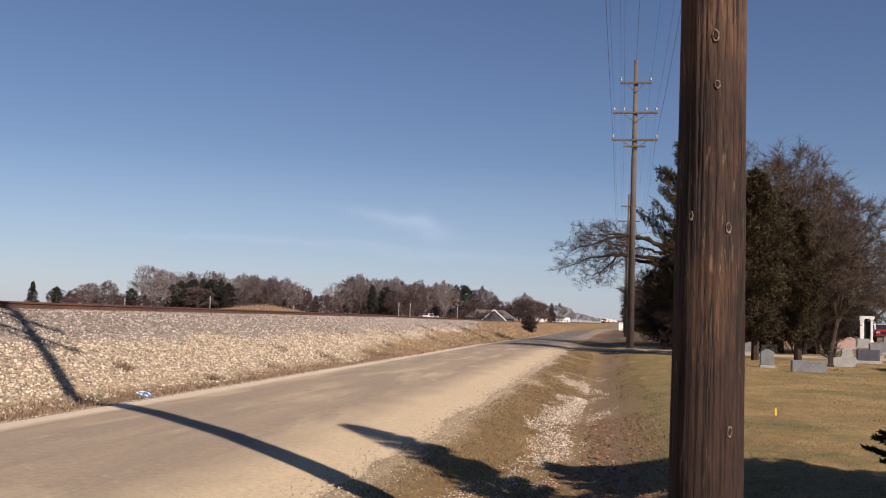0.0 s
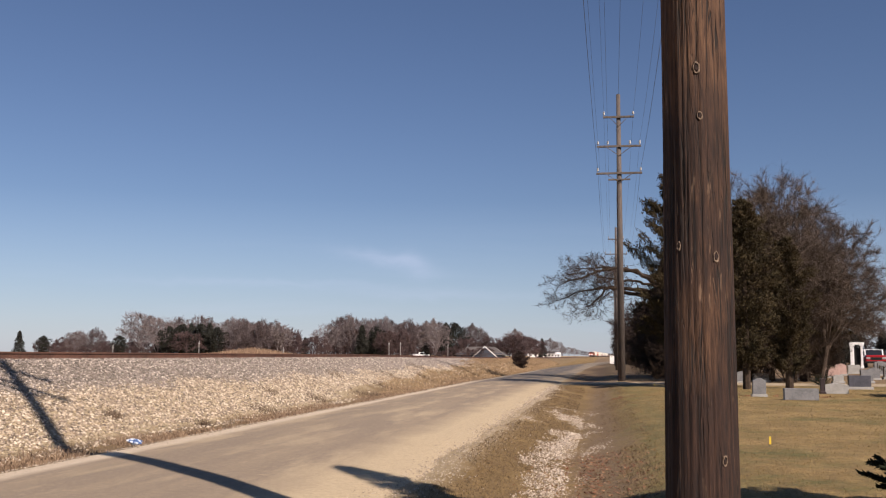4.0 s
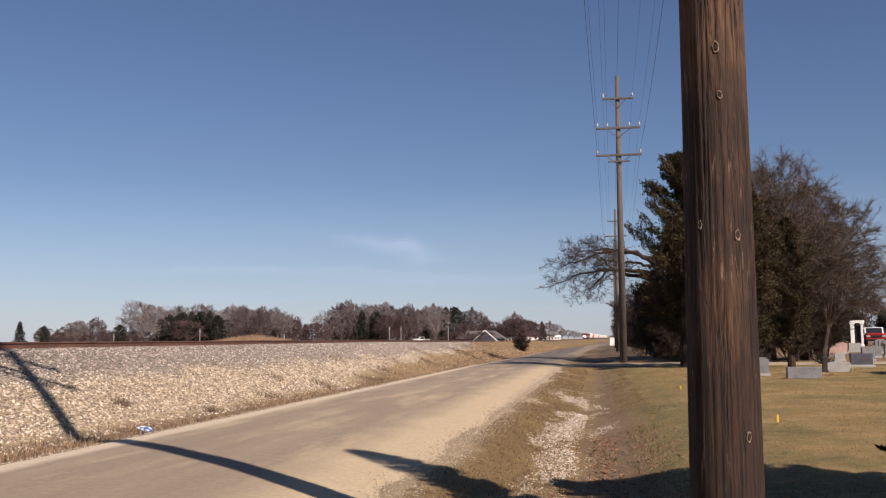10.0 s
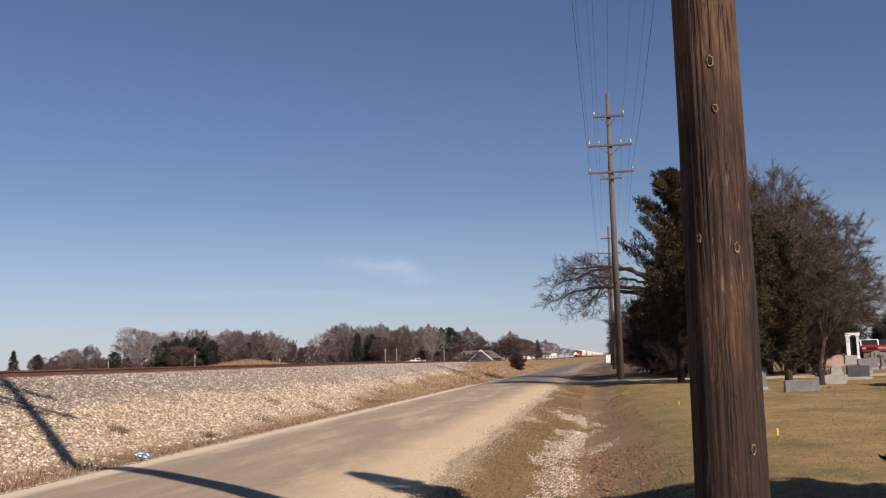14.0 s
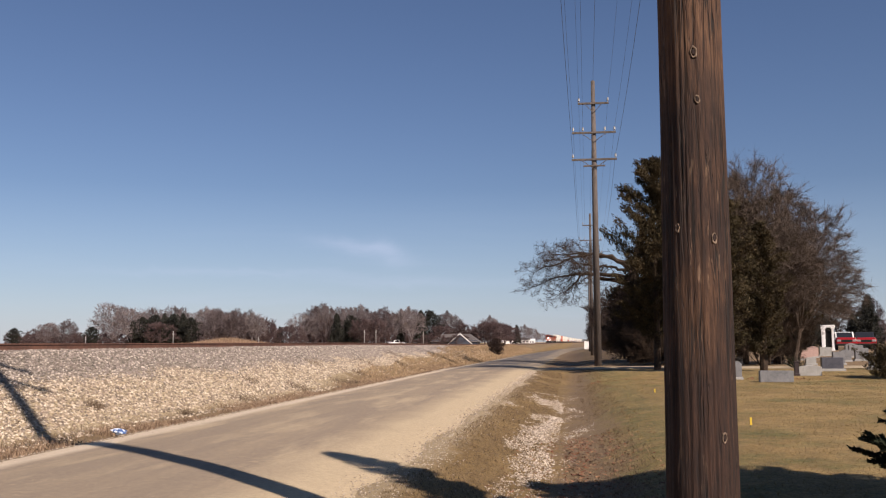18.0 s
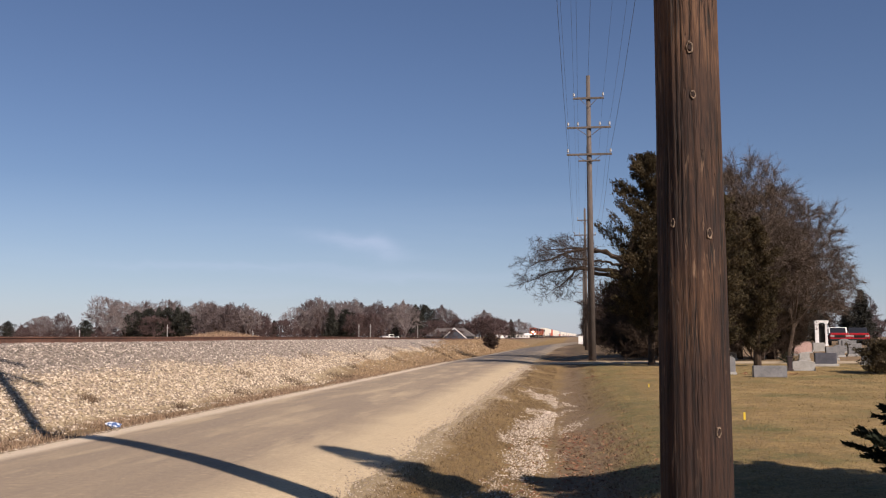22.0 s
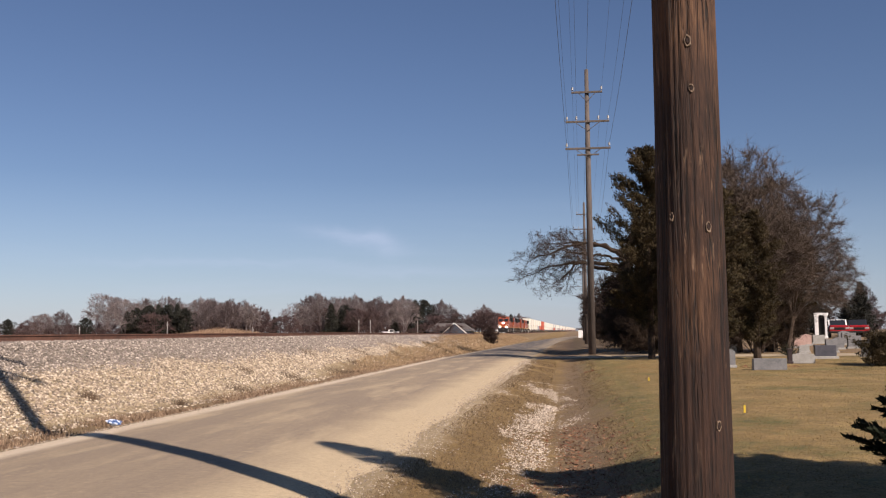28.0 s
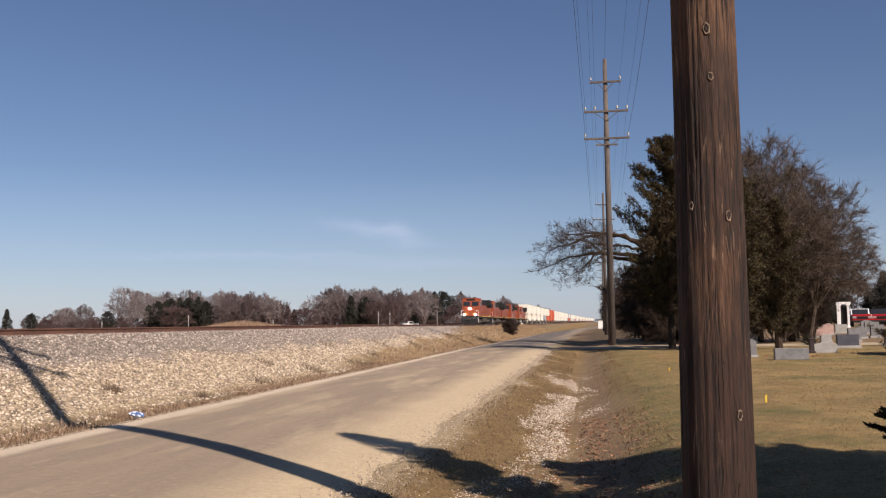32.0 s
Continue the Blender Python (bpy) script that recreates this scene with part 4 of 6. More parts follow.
for px, top, kind, y in ((-26.5, 9.5, 3, 330), (-24, 7.5, "red", 345), (-22, 6.5, "red", 385), (-20, 6, "red", 430), (-18, 5.5, "fir", 480), (-15.5, 6.2, 3, 570), (-13.5, 5.2, "a", 670), (-11.5, 3.6, "a", 780), (-9.8, 3.2, "a", 920), (-8.2, 2.8, "a", 1080), (-6.8, 2.4, "a", 1300), (-5.4, 2.0, "a", 1650), (-4.3, 1.7, "a", 2000), (-3.4, 1.5, "a", 2400), (-28, 6, "red", 335), (-31, 5.5, "red", 330), (-27.2, 7.6, "red", 318), (-25.4, 7.9, "red", 322), (-23.2, 7.0, "red", 330), (-29.5, 6.6, "red", 322),
                           (2.2, 0.9, "a", 1900), (2.7, 1.1, "a", 1950), (3.2, 1.0, "a", 1850), (3.8, 1.1, "a", 1900), (4.4, 1.2, "a", 1800), (-2.0, 1.2, "a", 2350), (-0.8, 1.0, "a", 2400)):
    far_tree(px, y, top, kind, "far wood by the road")

for i in range(56):
    far_tree(-186 + i * 2.75 + rng.uniform(-1, 1), 296 + rng.uniform(0, 8), rng.uniform(2.0, 3.4), "red", "low thicket across the field")

# roadside trees beyond the driveway
CEDAR_MESH = [evergreen_mesh(31, 14.0, 3.2, 6400, 0.20, 8, "spire", 0.1, CEDAR, 120, 0.7, 0.45), evergreen_mesh(32, 11.5, 3.4, 5600, 0.20, 8, "egg", 0.12, CEDAR, 140, 0.6),
              evergreen_mesh(33, 8, 2.6, 3200, 0.25, 7, "egg", 0.1, CEDAR, 90, 0.5)]
TWIG = plain("brown_grey_twigs", (0.05, 0.037, 0.028), (0.13, 0.098, 0.075), 3, 0.9)
TWIG.node_tree.nodes["Principled BSDF"].inputs["Specular IOR Level"].default_value = 0.15
BARE = [dome_mesh("crown", TWIG, sd, h, w, 32000, 0.8, 0.0095, (0.12, 0.45), 18, 0.21, 1, 0.44, 0.95) for sd, h, w in ((41, 15.5, 7.4), (42, 13.0, 5.8), (43, 11.0, 5.6))]
SHRUB = [mesh_of("crown", bare_mesh(s, h, 0.07, 4, (10, 7, 5, 4), ang=(20, 55), rmin=0.009, lift=0.12, stems=5, first=0.1), BARK) for s, h in ((51, 6), (52, 5))]
for cx, cy, me, turn, sc, lab in ((6.4, 67, 0, 20, 0.86, "tall dark green cedar with brown winter tint"), (9.6, 67, 1, 120, 0.95, "dense brown-green cedar beside the driveway"), (12.9, 64, 1, 250, 0.74, "dense brown-green cedar with dark trunk"),
                                  (11.2, 66, 1, 30, 0.95, "dense brown-green cedar among bare trees"), (14.6, 67.5, 1, 160, 0.72, "brown-green cedar among bare trees"), (7.6, 70, 2, 90, 1.0, "dark cedar behind the oak"), (5.0, 82, 2, 10, 0.9, "dark cedar behind the oak")):
    tree("cedar_tree", cx, cy, CEDAR_MESH[me], lab, (3, 0.3), turn, sc, "roadside trees")
tree("bare_tree", 11.4, 69, BARE[0], "large leafless tree with dense fine twigs", None, 0, 0.95, "roadside trees")
tree("bare_tree", 9.6, 62.5, BARE[1], "leafless tree with dense fine twigs beside the driveway", None, 210, 0.92, "roadside trees")
tree("bare_tree", 13.8, 67, BARE[1], "leafless spreading tree by the cemetery", None, 80, 0.95, "roadside trees")
tree("bare_tree", 15.0, 69, BARE[2], "leafless spreading tree by the cemetery", None, 190, 0.72, "roadside trees")
tree("bare_tree", 13.6, 63, BARE[2], "leafless spreading tree by the cemetery", None, 290, 0.86, "roadside trees")
NEAR_CEDAR = evergreen_mesh(34, 11.2, 1.9, 5600, 0.17, 7, "egg", 0.10, CEDAR, 150, 0.55)
JUNIPER = evergreen_mesh(36, 11.6, 2.65, 7600, 0.15, 8, "spire", 0.13, CEDAR, 115, 0.75, 0.5)
tree("cedar_tree", 9.2, 49.0, NEAR_CEDAR, "dark cedar beside the driveway", (6, 0.2), 80, 0.66, "roadside trees")
tree("juniper_tree", 4.25, 51.2, JUNIPER, "tall ragged dark juniper with a bare lower trunk", (7, 0.2), 40, 0.96, "roadside trees")
tree("cedar_tree", 6.9, 47.0, NEAR_CEDAR, "dark cedar before the driveway's edge", (6, 0.2), 200, 0.8, "roadside trees")
for cx, cy, me, turn, sc in ((9.6, 62.5, 1, 0, 0.7), (8.4, 62, 1, 200, 0.9), (6.6, 63, 0, 260, 0.7), (4.2, 70, 1, 60, 0.7), (11.6, 61.5, 0, 110, 0.8), (14.0, 64.5, 1, 310, 0.8)):
    tree("bare_shrub", cx, cy, SHRUB[me], "brown leafless shrub under the trees", None, turn, sc, "roadside shrubs", cat="shrub")


def curve_through(pts, n):
    """A smooth run of n + 1 points that passes by the given bends."""
    p = [Vector(q) for q in pts]
    p = [p[0] * 2 - p[1]] + p + [p[-1] * 2 - p[-2]]
    out = []
    for i in range(n + 1):
        u = i / n * (len(p) - 3) * 0.9999
        k, t = int(u) + 1, u % 1
        a, b, c, d = p[k - 1:k + 3]
        out.append(0.5 * (2 * b + (c - a) * t + (2 * a - 5 * b + 4 * c - d) * t * t + (3 * b - a - 3 * c + d) * t ** 3))
    return out


def oak():
    t = empty("oak_tree", Matrix.Translation((4.6, 76, land(4.6, 76))))
    tagged(t, "leafless oak with long limbs reaching over the road", "tree", "roadside trees")
    w = Wood(77)
    w.limb([Vector((0, 0, -0.4)), Vector((0, 0, 0.6)), Vector((0.05, 0, 3)), Vector((0.0, 0, 6)), Vector((0.3, 0.2, 8.5)), Vector((0.8, 0.2, 10.5))], [0.75, 0.55, 0.45, 0.4, 0.25, 0.1], 10)
    new("trunk", mesh_of("trunk", w, BARK)).parent = t
    # long crooked limbs: the low ones sag towards the road, the high ones rise
    limbs = (([(0, 0, 6.1), (-2.2, -0.4, 6.5), (-3.7, -0.7, 6.9), (-4.6, -0.8, 6.1), (-5.9, -1.0, 5.0)], 0.19),
             ([(0, 0, 6.6), (-2.4, 0.4, 6.9), (-4.2, 0.7, 7.0), (-6.0, 0.5, 6.7), (-8.0, 0.8, 6.0)], 0.18),
             ([(0, 0, 7.3), (-1.6, -0.2, 8.2), (-3.6, -0.5, 8.4), (-5.8, -0.9, 7.7), (-7.8, -1.0, 7.1)], 0.19),
             ([(0, 0, 7.6), (-2.6, 0.6, 8.4), (-4.4, 0.9, 8.6), (-6.6, 1.2, 8.6)], 0.14),
             ([(0, 0, 6.9), (-1.5, -1.6, 7.3), (-3.4, -2.6, 7.4), (-6.4, -3.0, 7.9)], 0.14),
             ([(0.2, 0.1, 8.0), (1.4, 0.6, 8.6), (2.8, 0.9, 9.0), (4.4, 1.2, 9.2)], 0.14),
             ([(0.1, 0, 7.0), (1.6, -1.0, 7.6), (3.4, -1.6, 8.4), (4.8, -2.0, 8.6)], 0.15),
             ([(0, 0, 6.6), (0.4, 1.8, 7.6), (0.6, 3.6, 8.2), (0.9, 5.0, 8.5)], 0.14))
    for i, (bends, r) in enumerate(limbs):
        w = Wood(90 + i)
        R = w.r
        run = curve_through(bends, 16)
        run = [p + Vector((R.gauss(0, 0.05), R.gauss(0, 0.05), R.gauss(0, 0.06))) for p in run]
        w.limb(run, [r * (1 - 0.85 * k / 16) for k in range(17)], 6)
        for k in range(22):
            u = 5 + 11 * (k + R.random()) / 22
            m = min(15, int(u))
            q = run[m].lerp(run[m + 1], u - m)
            d = (run[m + 1] - run[m]).normalized()
            side = Vector((R.gauss(0, 0.4), R.gauss(0, 0.7), R.choice((-0.75, -0.2, 0.45, 0.6)) + R.gauss(0, 0.25)))
            w.grow(q, d * 0.8 + side * 0.8, R.uniform(0.8, 1.6), max(0.02, 0.4 * r * (1 - u / 17)), 3, 5, 0.02, 0.42, (4, 4, 4, 4, 4), (25, 60), 0.3, 0.011)
        for p in w.tips:
            for _ in range(4):
                d = Vector((R.gauss(-0.35, 0.6), R.gauss(0, 0.6), R.gauss(0.1, 0.55))).normalized()
                q = d.orthogonal().normalized() * 0.009
                q.rotate(Matrix.Rotation(R.uniform(0, 3.14), 3, d))
                k = len(w.v)
                w.v += [p - q, p + q, p + d * R.uniform(0.2, 0.55)]
                w.f.append((k, k + 1, k + 2))
        new("limb", mesh_of("limb", w, BARK)).parent = t


oak()
for i in range(22):
    y = 80 + i * 11
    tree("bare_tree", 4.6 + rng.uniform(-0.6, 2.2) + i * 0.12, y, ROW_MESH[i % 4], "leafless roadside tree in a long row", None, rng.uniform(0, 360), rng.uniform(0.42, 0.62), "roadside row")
    tree("bare_shrub", 5.6 + rng.uniform(-1, 2) + i * 0.12, y + 3, SHRUB[i % 2], "dark leafless thicket shrub in the roadside row", None, rng.uniform(0, 360), rng.uniform(0.7, 1.0), "roadside shrubs", cat="shrub")
    if i % 2 == 0:
        tree("cedar_tree", 7.5 + rng.uniform(-1, 3) + i * 0.12, y + 6, CEDAR_MESH[2], "dark cedar in the roadside row", (2, 0.25), rng.uniform(0, 360), rng.uniform(0.55, 0.8), "roadside row")
for i in range(30):
    x = 33 + i * 3.1
    if i % 3:
        tree("bare_tree", x, 122 + rng.uniform(-4, 25), ROW_MESH[i % 4] if i % 2 else FAR_MESH[i % 4], "bare tree behind the cemetery", None, rng.uniform(0, 360), rng.uniform(0.45, 0.62), "trees behind the cemetery")
    else:
        tree("evergreen_tree", x, 116 + rng.uniform(-3, 6), FIR[i // 3 % 2], "dark evergreen behind the cemetery", (2, 0.2), rng.uniform(0, 360), rng.uniform(0.52, 0.7), "trees behind the cemetery")
for i in range(16):
    tree("bare_tree", 12 + i * 2.6, 150 + rng.uniform(-8, 20), RED_MESH[i % 2], "low leafless thicket behind the cemetery", None, rng.uniform(0, 360), rng.uniform(0.45, 0.65), "trees behind the cemetery")

for i in range(12):
    tree("evergreen_tree", 17 + i * 1.5, 121 + rng.uniform(-5, 6), FIR[i % 2], "dark evergreen behind the cemetery", (2, 0.2), rng.uniform(0, 360), rng.uniform(0.4, 0.56), "trees behind the cemetery")
for i in range(14):
    tree("bare_shrub", 4.6 + rng.uniform(0, 4.5), 60.5 + i * 1.7, SHRUB[i % 2], "dark leafless thicket shrub in the roadside row", None, rng.uniform(0, 360), rng.uniform(0.6, 0.9), "roadside shrubs", cat="shrub")

BUSH = Mat("dark_brown_bush", 0.9)
BUSH = BUSH.done(BUSH.ramp(BUSH.island(), (0, (0.014, 0.009, 0.007)), (1, (0.062, 0.034, 0.024))))
bush = tree("evergreen_bush", -9.3, 113, evergreen_mesh(61, 2.3, 1.15, 2600, 0.13, 6, "egg", 0.02, BUSH, 60), "dark brown dense bush on the grassy bank", None, 0, 0.8, cat="bush")


# near spruces at the lawn's edge, mostly beyond view, which cast the wide shade
def spruce_mesh(seed, h, rad, rows, low=0.35, skirt=0.0):
    rng = random.Random(seed)
    v, f = [], []
    wood = Wood(seed)
    wood.limb([Vector((0, 0, -0.3)), Vector((0, 0, h * 0.5)), Vector((0, 0, h))], [0.13, 0.08, 0.012], 8)

    def needles(a, b, r, n):
        d = (b - a).normalized()
        s0 = d.orthogonal().normalized()
        for i in range(n):
            t = (i + rng.random()) / n
            s = s0.copy()
            s.rotate(Matrix.Rotation(rng.uniform(0, 6.28), 3, d))
            o = a.lerp(b, t)
            tip = o + s * r * rng.uniform(0.8, 1.2) + d * r * 1.1
            q = d.cross(s) * 0.014
            j = len(v)
            v.extend([o - q, o + q, tip])
            f.append((j, j + 1, j + 2))

    for k in range(rows + 34):
        t = (k + rng.random()) / rows if k < rows else rng.uniform(0.0, 0.07)
        z = low + (h - low) * t
        L = rad * (1 - t) ** 0.75 + 0.05 + skirt * max(0.0, 1 - t / 0.11)
        a = k * 2.399 + rng.gauss(0, 0.2)
        d = Vector((math.cos(a), math.sin(a), 0.28 if t > 0.5 else 0.12 if t < 0.1 else 0.05))
        p0 = Vector((0, 0, z))
        p1 = p0 + d * L * 0.6
        p2 = p1 + (d + Vector((0, 0, 0.25))) * L * 0.4
        wood.limb([p0, p1, p2], [0.022, 0.012, 0.005], 4)
        m = max(5, int(L / 0.06))
        for i in range(m):
            u = 0.12 + 0.88 * (i + rng.random() * 0.5) / m
            q = p0.lerp(p1, u / 0.6) if u < 0.6 else p1.lerp(p2, (u - 0.6) / 0.4)
            for s in (-1, 1):
                side = Vector((-d.y, d.x, 0)) * s
                tl = (0.10 + 0.42 * L * (1 - u) * 0.8) * rng.uniform(0.7, 1.2)
                e = q + (side * 0.75 + d * 0.75 + Vector((0, 0, rng.uniform(-0.1, 0.35)))).normalized() * tl
                wood.limb([q, e], [0.006, 0.003], 3)
                needles(q, e, 0.026, int(10 + tl * 150))
        needles(p1, p2, 0.027, int(16 + L * 60))
    return v, f, wood


def spruce(x, y, h, rad, rows, seed, label, skirt=0.0):
    v, f, wood = spruce_mesh(seed, h, rad, rows, 0.28, skirt)
    t = empty("spruce_tree", Matrix.Translation((x, y, land(x, y))))
    tagged(t, label, "spruce", "spruces on the lawn")
    me = mesh_of("trunk_and_branches", wood, BARK)
    o = new("branches", me)
    o.parent = t
    o = new("needles", mesh_np("needles", np.array([tuple(p) for p in v]), np.array(f), NEEDLE))
    o.parent = t
    o["kind"] = "stuff"


spruce(3.5, 6.1, 7.6, 1.25, 210, 5, "young dark green spruce on the lawn", 0.57)
spruce(5.25, 7.1, 6.0, 2.4, 240, 6, "broad dark green spruce on the lawn")

# ---------------------------------------------------------------- headstones and lawn things
def headstone(x, y, w, h, d, material, label, top="flat", base=True, rot=0.0):
    z = land(x, y)
    t = empty("headstone", Matrix.Translation((x, y, z)) @ pose(0, 0, 0, 0, 0, rot))
    tagged(t, label, "headstone", "headstones in the cemetery")
    b0 = 0.12 if base else 0.0
    if base:
        part("plinth", box(w * 1.18, d * 1.5, 0.2, (0, 0, 0.02), 0.015), GRANITE_LIGHT, t)
    if top == "flat":
        out = [(-w / 2, 0), (w / 2, 0), (w / 2, h - b0), (-w / 2, h - b0)]
    else:
        n, rise = 12, h * 0.16
        out = [(-w / 2, 0), (w / 2, 0)] + [(w / 2 - w * i / n, (h - b0 - rise) + rise * math.sin(math.pi * i / n)) for i in range(n + 1)]
    b = prism([(u, v + b0) for u, v in out], "y", -d / 2, d / 2)
    bmesh.ops.bevel(b, geom=[e for e in b.edges], offset=0.012, segments=1, affect="EDGES")
    part("slab", b, material, t)
    return t


for a in ((7.2, 36.2, 1.18, 0.42, 0.3, GRANITE_GREY, "low wide grey granite headstone on dry grass", "flat", False),
          (9.97, 43.0, 0.95, 0.45, 0.25, GRANITE_LIGHT, "pale granite headstone with a curved top", "round", False),
          (12.42, 49.0, 1.02, 0.66, 0.28, GRANITE_DARK, "polished dark granite headstone", "flat", True),
          (14.0, 60.0, 0.6, 0.5, 0.25, GRANITE_LIGHT, "small pale granite headstone", "round", True),
          (15.6, 60.0, 0.7, 0.8, 0.28, GRANITE_GREY, "upright grey granite headstone on pale plinth", "flat", True),
          (18.9, 67.0, 0.85, 0.85, 0.3, GRANITE_GREY, "tall grey granite headstone", "flat", True),
          (17.6, 66.0, 0.7, 0.8, 0.3, GRANITE_GREY, "upright grey granite headstone on pale plinth", "round", True),
          (9.9, 62.0, 0.95, 0.55, 0.25, GRANITE_LIGHT, "pale low headstone beneath the trees", "flat", True),
          (13.6, 68.0, 0.9, 0.85, 0.25, GRANITE_ROSE, "rose granite headstone beneath the trees", "flat", True),
          (14.3, 71.0, 0.6, 0.95, 0.25, GRANITE_ROSE, "rose granite headstone beneath the trees", "round", True),
          (13.9, 70.0, 1.2, 0.8, 0.25, GRANITE_LIGHT, "pale headstone beneath the trees", "flat", True),
          (16.4, 72.0, 1.0, 0.7, 0.25, GRANITE_ROSE, "rose granite headstone in the far row", "flat", True),
          (6.2, 39.0, 0.5, 0.75, 0.22, GRANITE_GREY, "narrow grey granite headstone on the lawn", "round", True),
          (12.0, 72.0, 0.7, 0.8, 0.25, GRANITE_GREY, "grey granite headstone beneath the trees", "round", True),
          (14.9, 74.5, 0.9, 0.6, 0.25, GRANITE_LIGHT, "pale low headstone beneath the trees", "flat", True),
          (17.9, 76.0, 0.8, 0.9, 0.25, GRANITE_ROSE, "rose granite headstone in the far row", "round", True),
          (19.6, 79.0, 0.9, 0.7, 0.25, GRANITE_LIGHT, "pale granite headstone in the far row", "flat", True),
          (21.8, 80.0, 0.9, 0.9, 0.25, GRANITE_GREY, "grey granite headstone in the far row", "round", True),
          (22.6, 75.0, 1.0, 0.7, 0.25, GRANITE_DARK, "dark granite headstone in the far row", "flat", True),
          (8.3, 58.5, 0.7, 0.7, 0.25, GRANITE_GREY, "grey granite headstone near the driveway", "round", True),
          (15.4, 52.0, 0.8, 0.55, 0.25, GRANITE_GREY, "grey granite headstone on the lawn", "flat", True),
          (20.5, 74.0, 1.0, 0.9, 0.25, GRANITE_GREY, "grey granite headstone in the far row", "flat", True)):
    headstone(*a)

# ---------------------------------------------------------------- train
def wheelset(parent, y, r=0.5):
    for s in (-0.75, 0.75):
        part("wheel", tube((s - 0.07, y, r), (s + 0.07, y, r), r, sides=14), GRIME, parent)


def bogie(thing, y, axles, span_, r):
    t = part("bogie", box(2.3, span_ + 0.9, 0.42, (0, 0, 0.72), 0.05), GRIME, thing, m=Matrix.Translation((0, y, 0)))
    for i in range(axles):
        wheelset(t, -span_ / 2 + span_ * i / (axles - 1), r)
    return t


def locomotive(lamp, label):
    """Nose towards -y; rail top at z 0; the front coupler at y 0."""
    L = 22.3
    t = empty("locomotive")
    tagged(t, label, "locomotive", "locomotives of the train")
    part("underframe", box(2.95, L - 1.4, 0.32, (0, L / 2, 1.38), 0.04), BLACK, t)
    part("fuel_tank", prism([(-1.4, 1.2), (1.4, 1.2), (1.35, 0.55), (0.9, 0.28), (-0.9, 0.28), (-1.35, 0.55)], "y", 8.2, 13.6), GRIME, t)
    bogie(t, 4.4, 3, 4.1, 0.53)
    bogie(t, L - 4.4, 3, 4.1, 0.53)
    part("pilot", prism([(0.75, 1.4), (0.35, 0.9), (0.12, 0.2), (0.35, 0.15), (0.95, 1.4)], "x", -1.45, 1.45), BLACK, t, "black snow plough pilot")
    part("coupler", box(0.3, 0.8, 0.3, (0, 0.35, 0.95), 0.05), GRIME, t)
    nose = prism([(1.0, 1.54), (1.0, 2.5), (1.2, 2.9), (2.9, 3.05), (2.9, 1.54)], "x", -0.95, 0.95)
    part("nose", nose, ORANGE, t, "orange low nose")
    part("cab", prism([(2.4, 1.54), (2.4, 3.0), (2.75, 4.25), (3.1, 4.5), (5.6, 4.5), (5.6, 1.54)], "x", -1.5, 1.5), ORANGE, t, "orange cab")
    part("cab_roof", prism([(-1.5, 4.4), (-1.25, 4.62), (1.25, 4.62), (1.5, 4.4)], "y", 2.9, 5.7), ORANGE, t)
    for s in (-0.75, 0.75):
        part("windshield", box(1.15, 0.05, 0.75, (s, 2.53, 3.62), 0.02, rot=pose(0, 0, 0, -15.6)), PANE, t)
        part("side_window", box(0.05, 1.3, 0.75, (2 * s, 4.2, 3.6), 0.02), PANE, t)
    part("number_board", box(1.4, 0.1, 0.28, (0, 2.72, 4.32), 0.02), BLACK, t)
    part("hood", box(1.95, 12.0, 2.1, (0, 11.6, 2.57), 0.06), ORANGE, t, "orange engine hood")
    part("hood_roof", prism([(-0.99, 3.5), (-0.99, 4.1), (-0.6, 4.35), (0.6, 4.35), (0.99, 4.1), (0.99, 3.5)], "y", 5.6, 17.4), BLACK, t, "black hood roof")
    part("exhaust_stack", box(0.9, 1.6, 0.35, (0, 10.5, 4.45), 0.05), BLACK, t)
    part("dynamic_brake", box(2.3, 2.4, 0.9, (0, 7.0, 3.9), 0.06), BLACK, t)
    part("radiator", prism([(-0.98, 3.2), (-1.5, 3.6), (-1.5, 4.55), (1.5, 4.55), (1.5, 3.6), (0.98, 3.2)], "y", 17.4, 21.3), BLACK, t, "black radiator with wide wings")
    part("radiator_cabin", box(1.96, 3.9, 1.9, (0, 19.3, 2.5), 0.05), ORANGE, t)
    for s in (-1, 1):
        part("stripe", box(0.02, 18.0, 0.08, (s * 1.49, 11.5, 1.47)), YELLOW, t, "yellow sill stripe")
        b = bmesh.new()
        for k in range(9):
            y = 6.2 + k * 1.85
            tube((s * 1.42, y, 1.5), (s * 1.42, y, 2.55), 0.015, sides=6, bm=b)
        tube((s * 1.42, 6.2, 2.55), (s * 1.42, 21.0, 2.55), 0.025, sides=6, bm=b)
        part("handrail", b, ORANGE, t, "orange handrail")
        b = bmesh.new()
        for k in range(4):
            box(0.4, 0.35, 0.05, (s * 1.3, 1.0 - 0.05 * k, 0.35 + 0.3 * k), bm=b)
        tube((s * 1.45, 0.75, 0.5), (s * 1.45, 0.9, 2.4), 0.03, sides=6, bm=b)
        tube((s * 1.45, 0.9, 2.4), (s * 1.0, 1.0, 2.4), 0.03, sides=6, bm=b)
        part("step", b, WHITE, t, "white-edged steps")
        part("ditch_light", tube((s * 0.95, 0.55, 1.72), (s * 0.95, 0.7, 1.72), 0.16, sides=12), lamp, t, "ditch light")
        part("nose_stripe", box(0.5, 0.02, 0.1, (s * 0.6, 0.985, 1.95), rot=pose(0, 0, 0, 0, -s * 28, 0)), YELLOW, t, "yellow nose stripe")
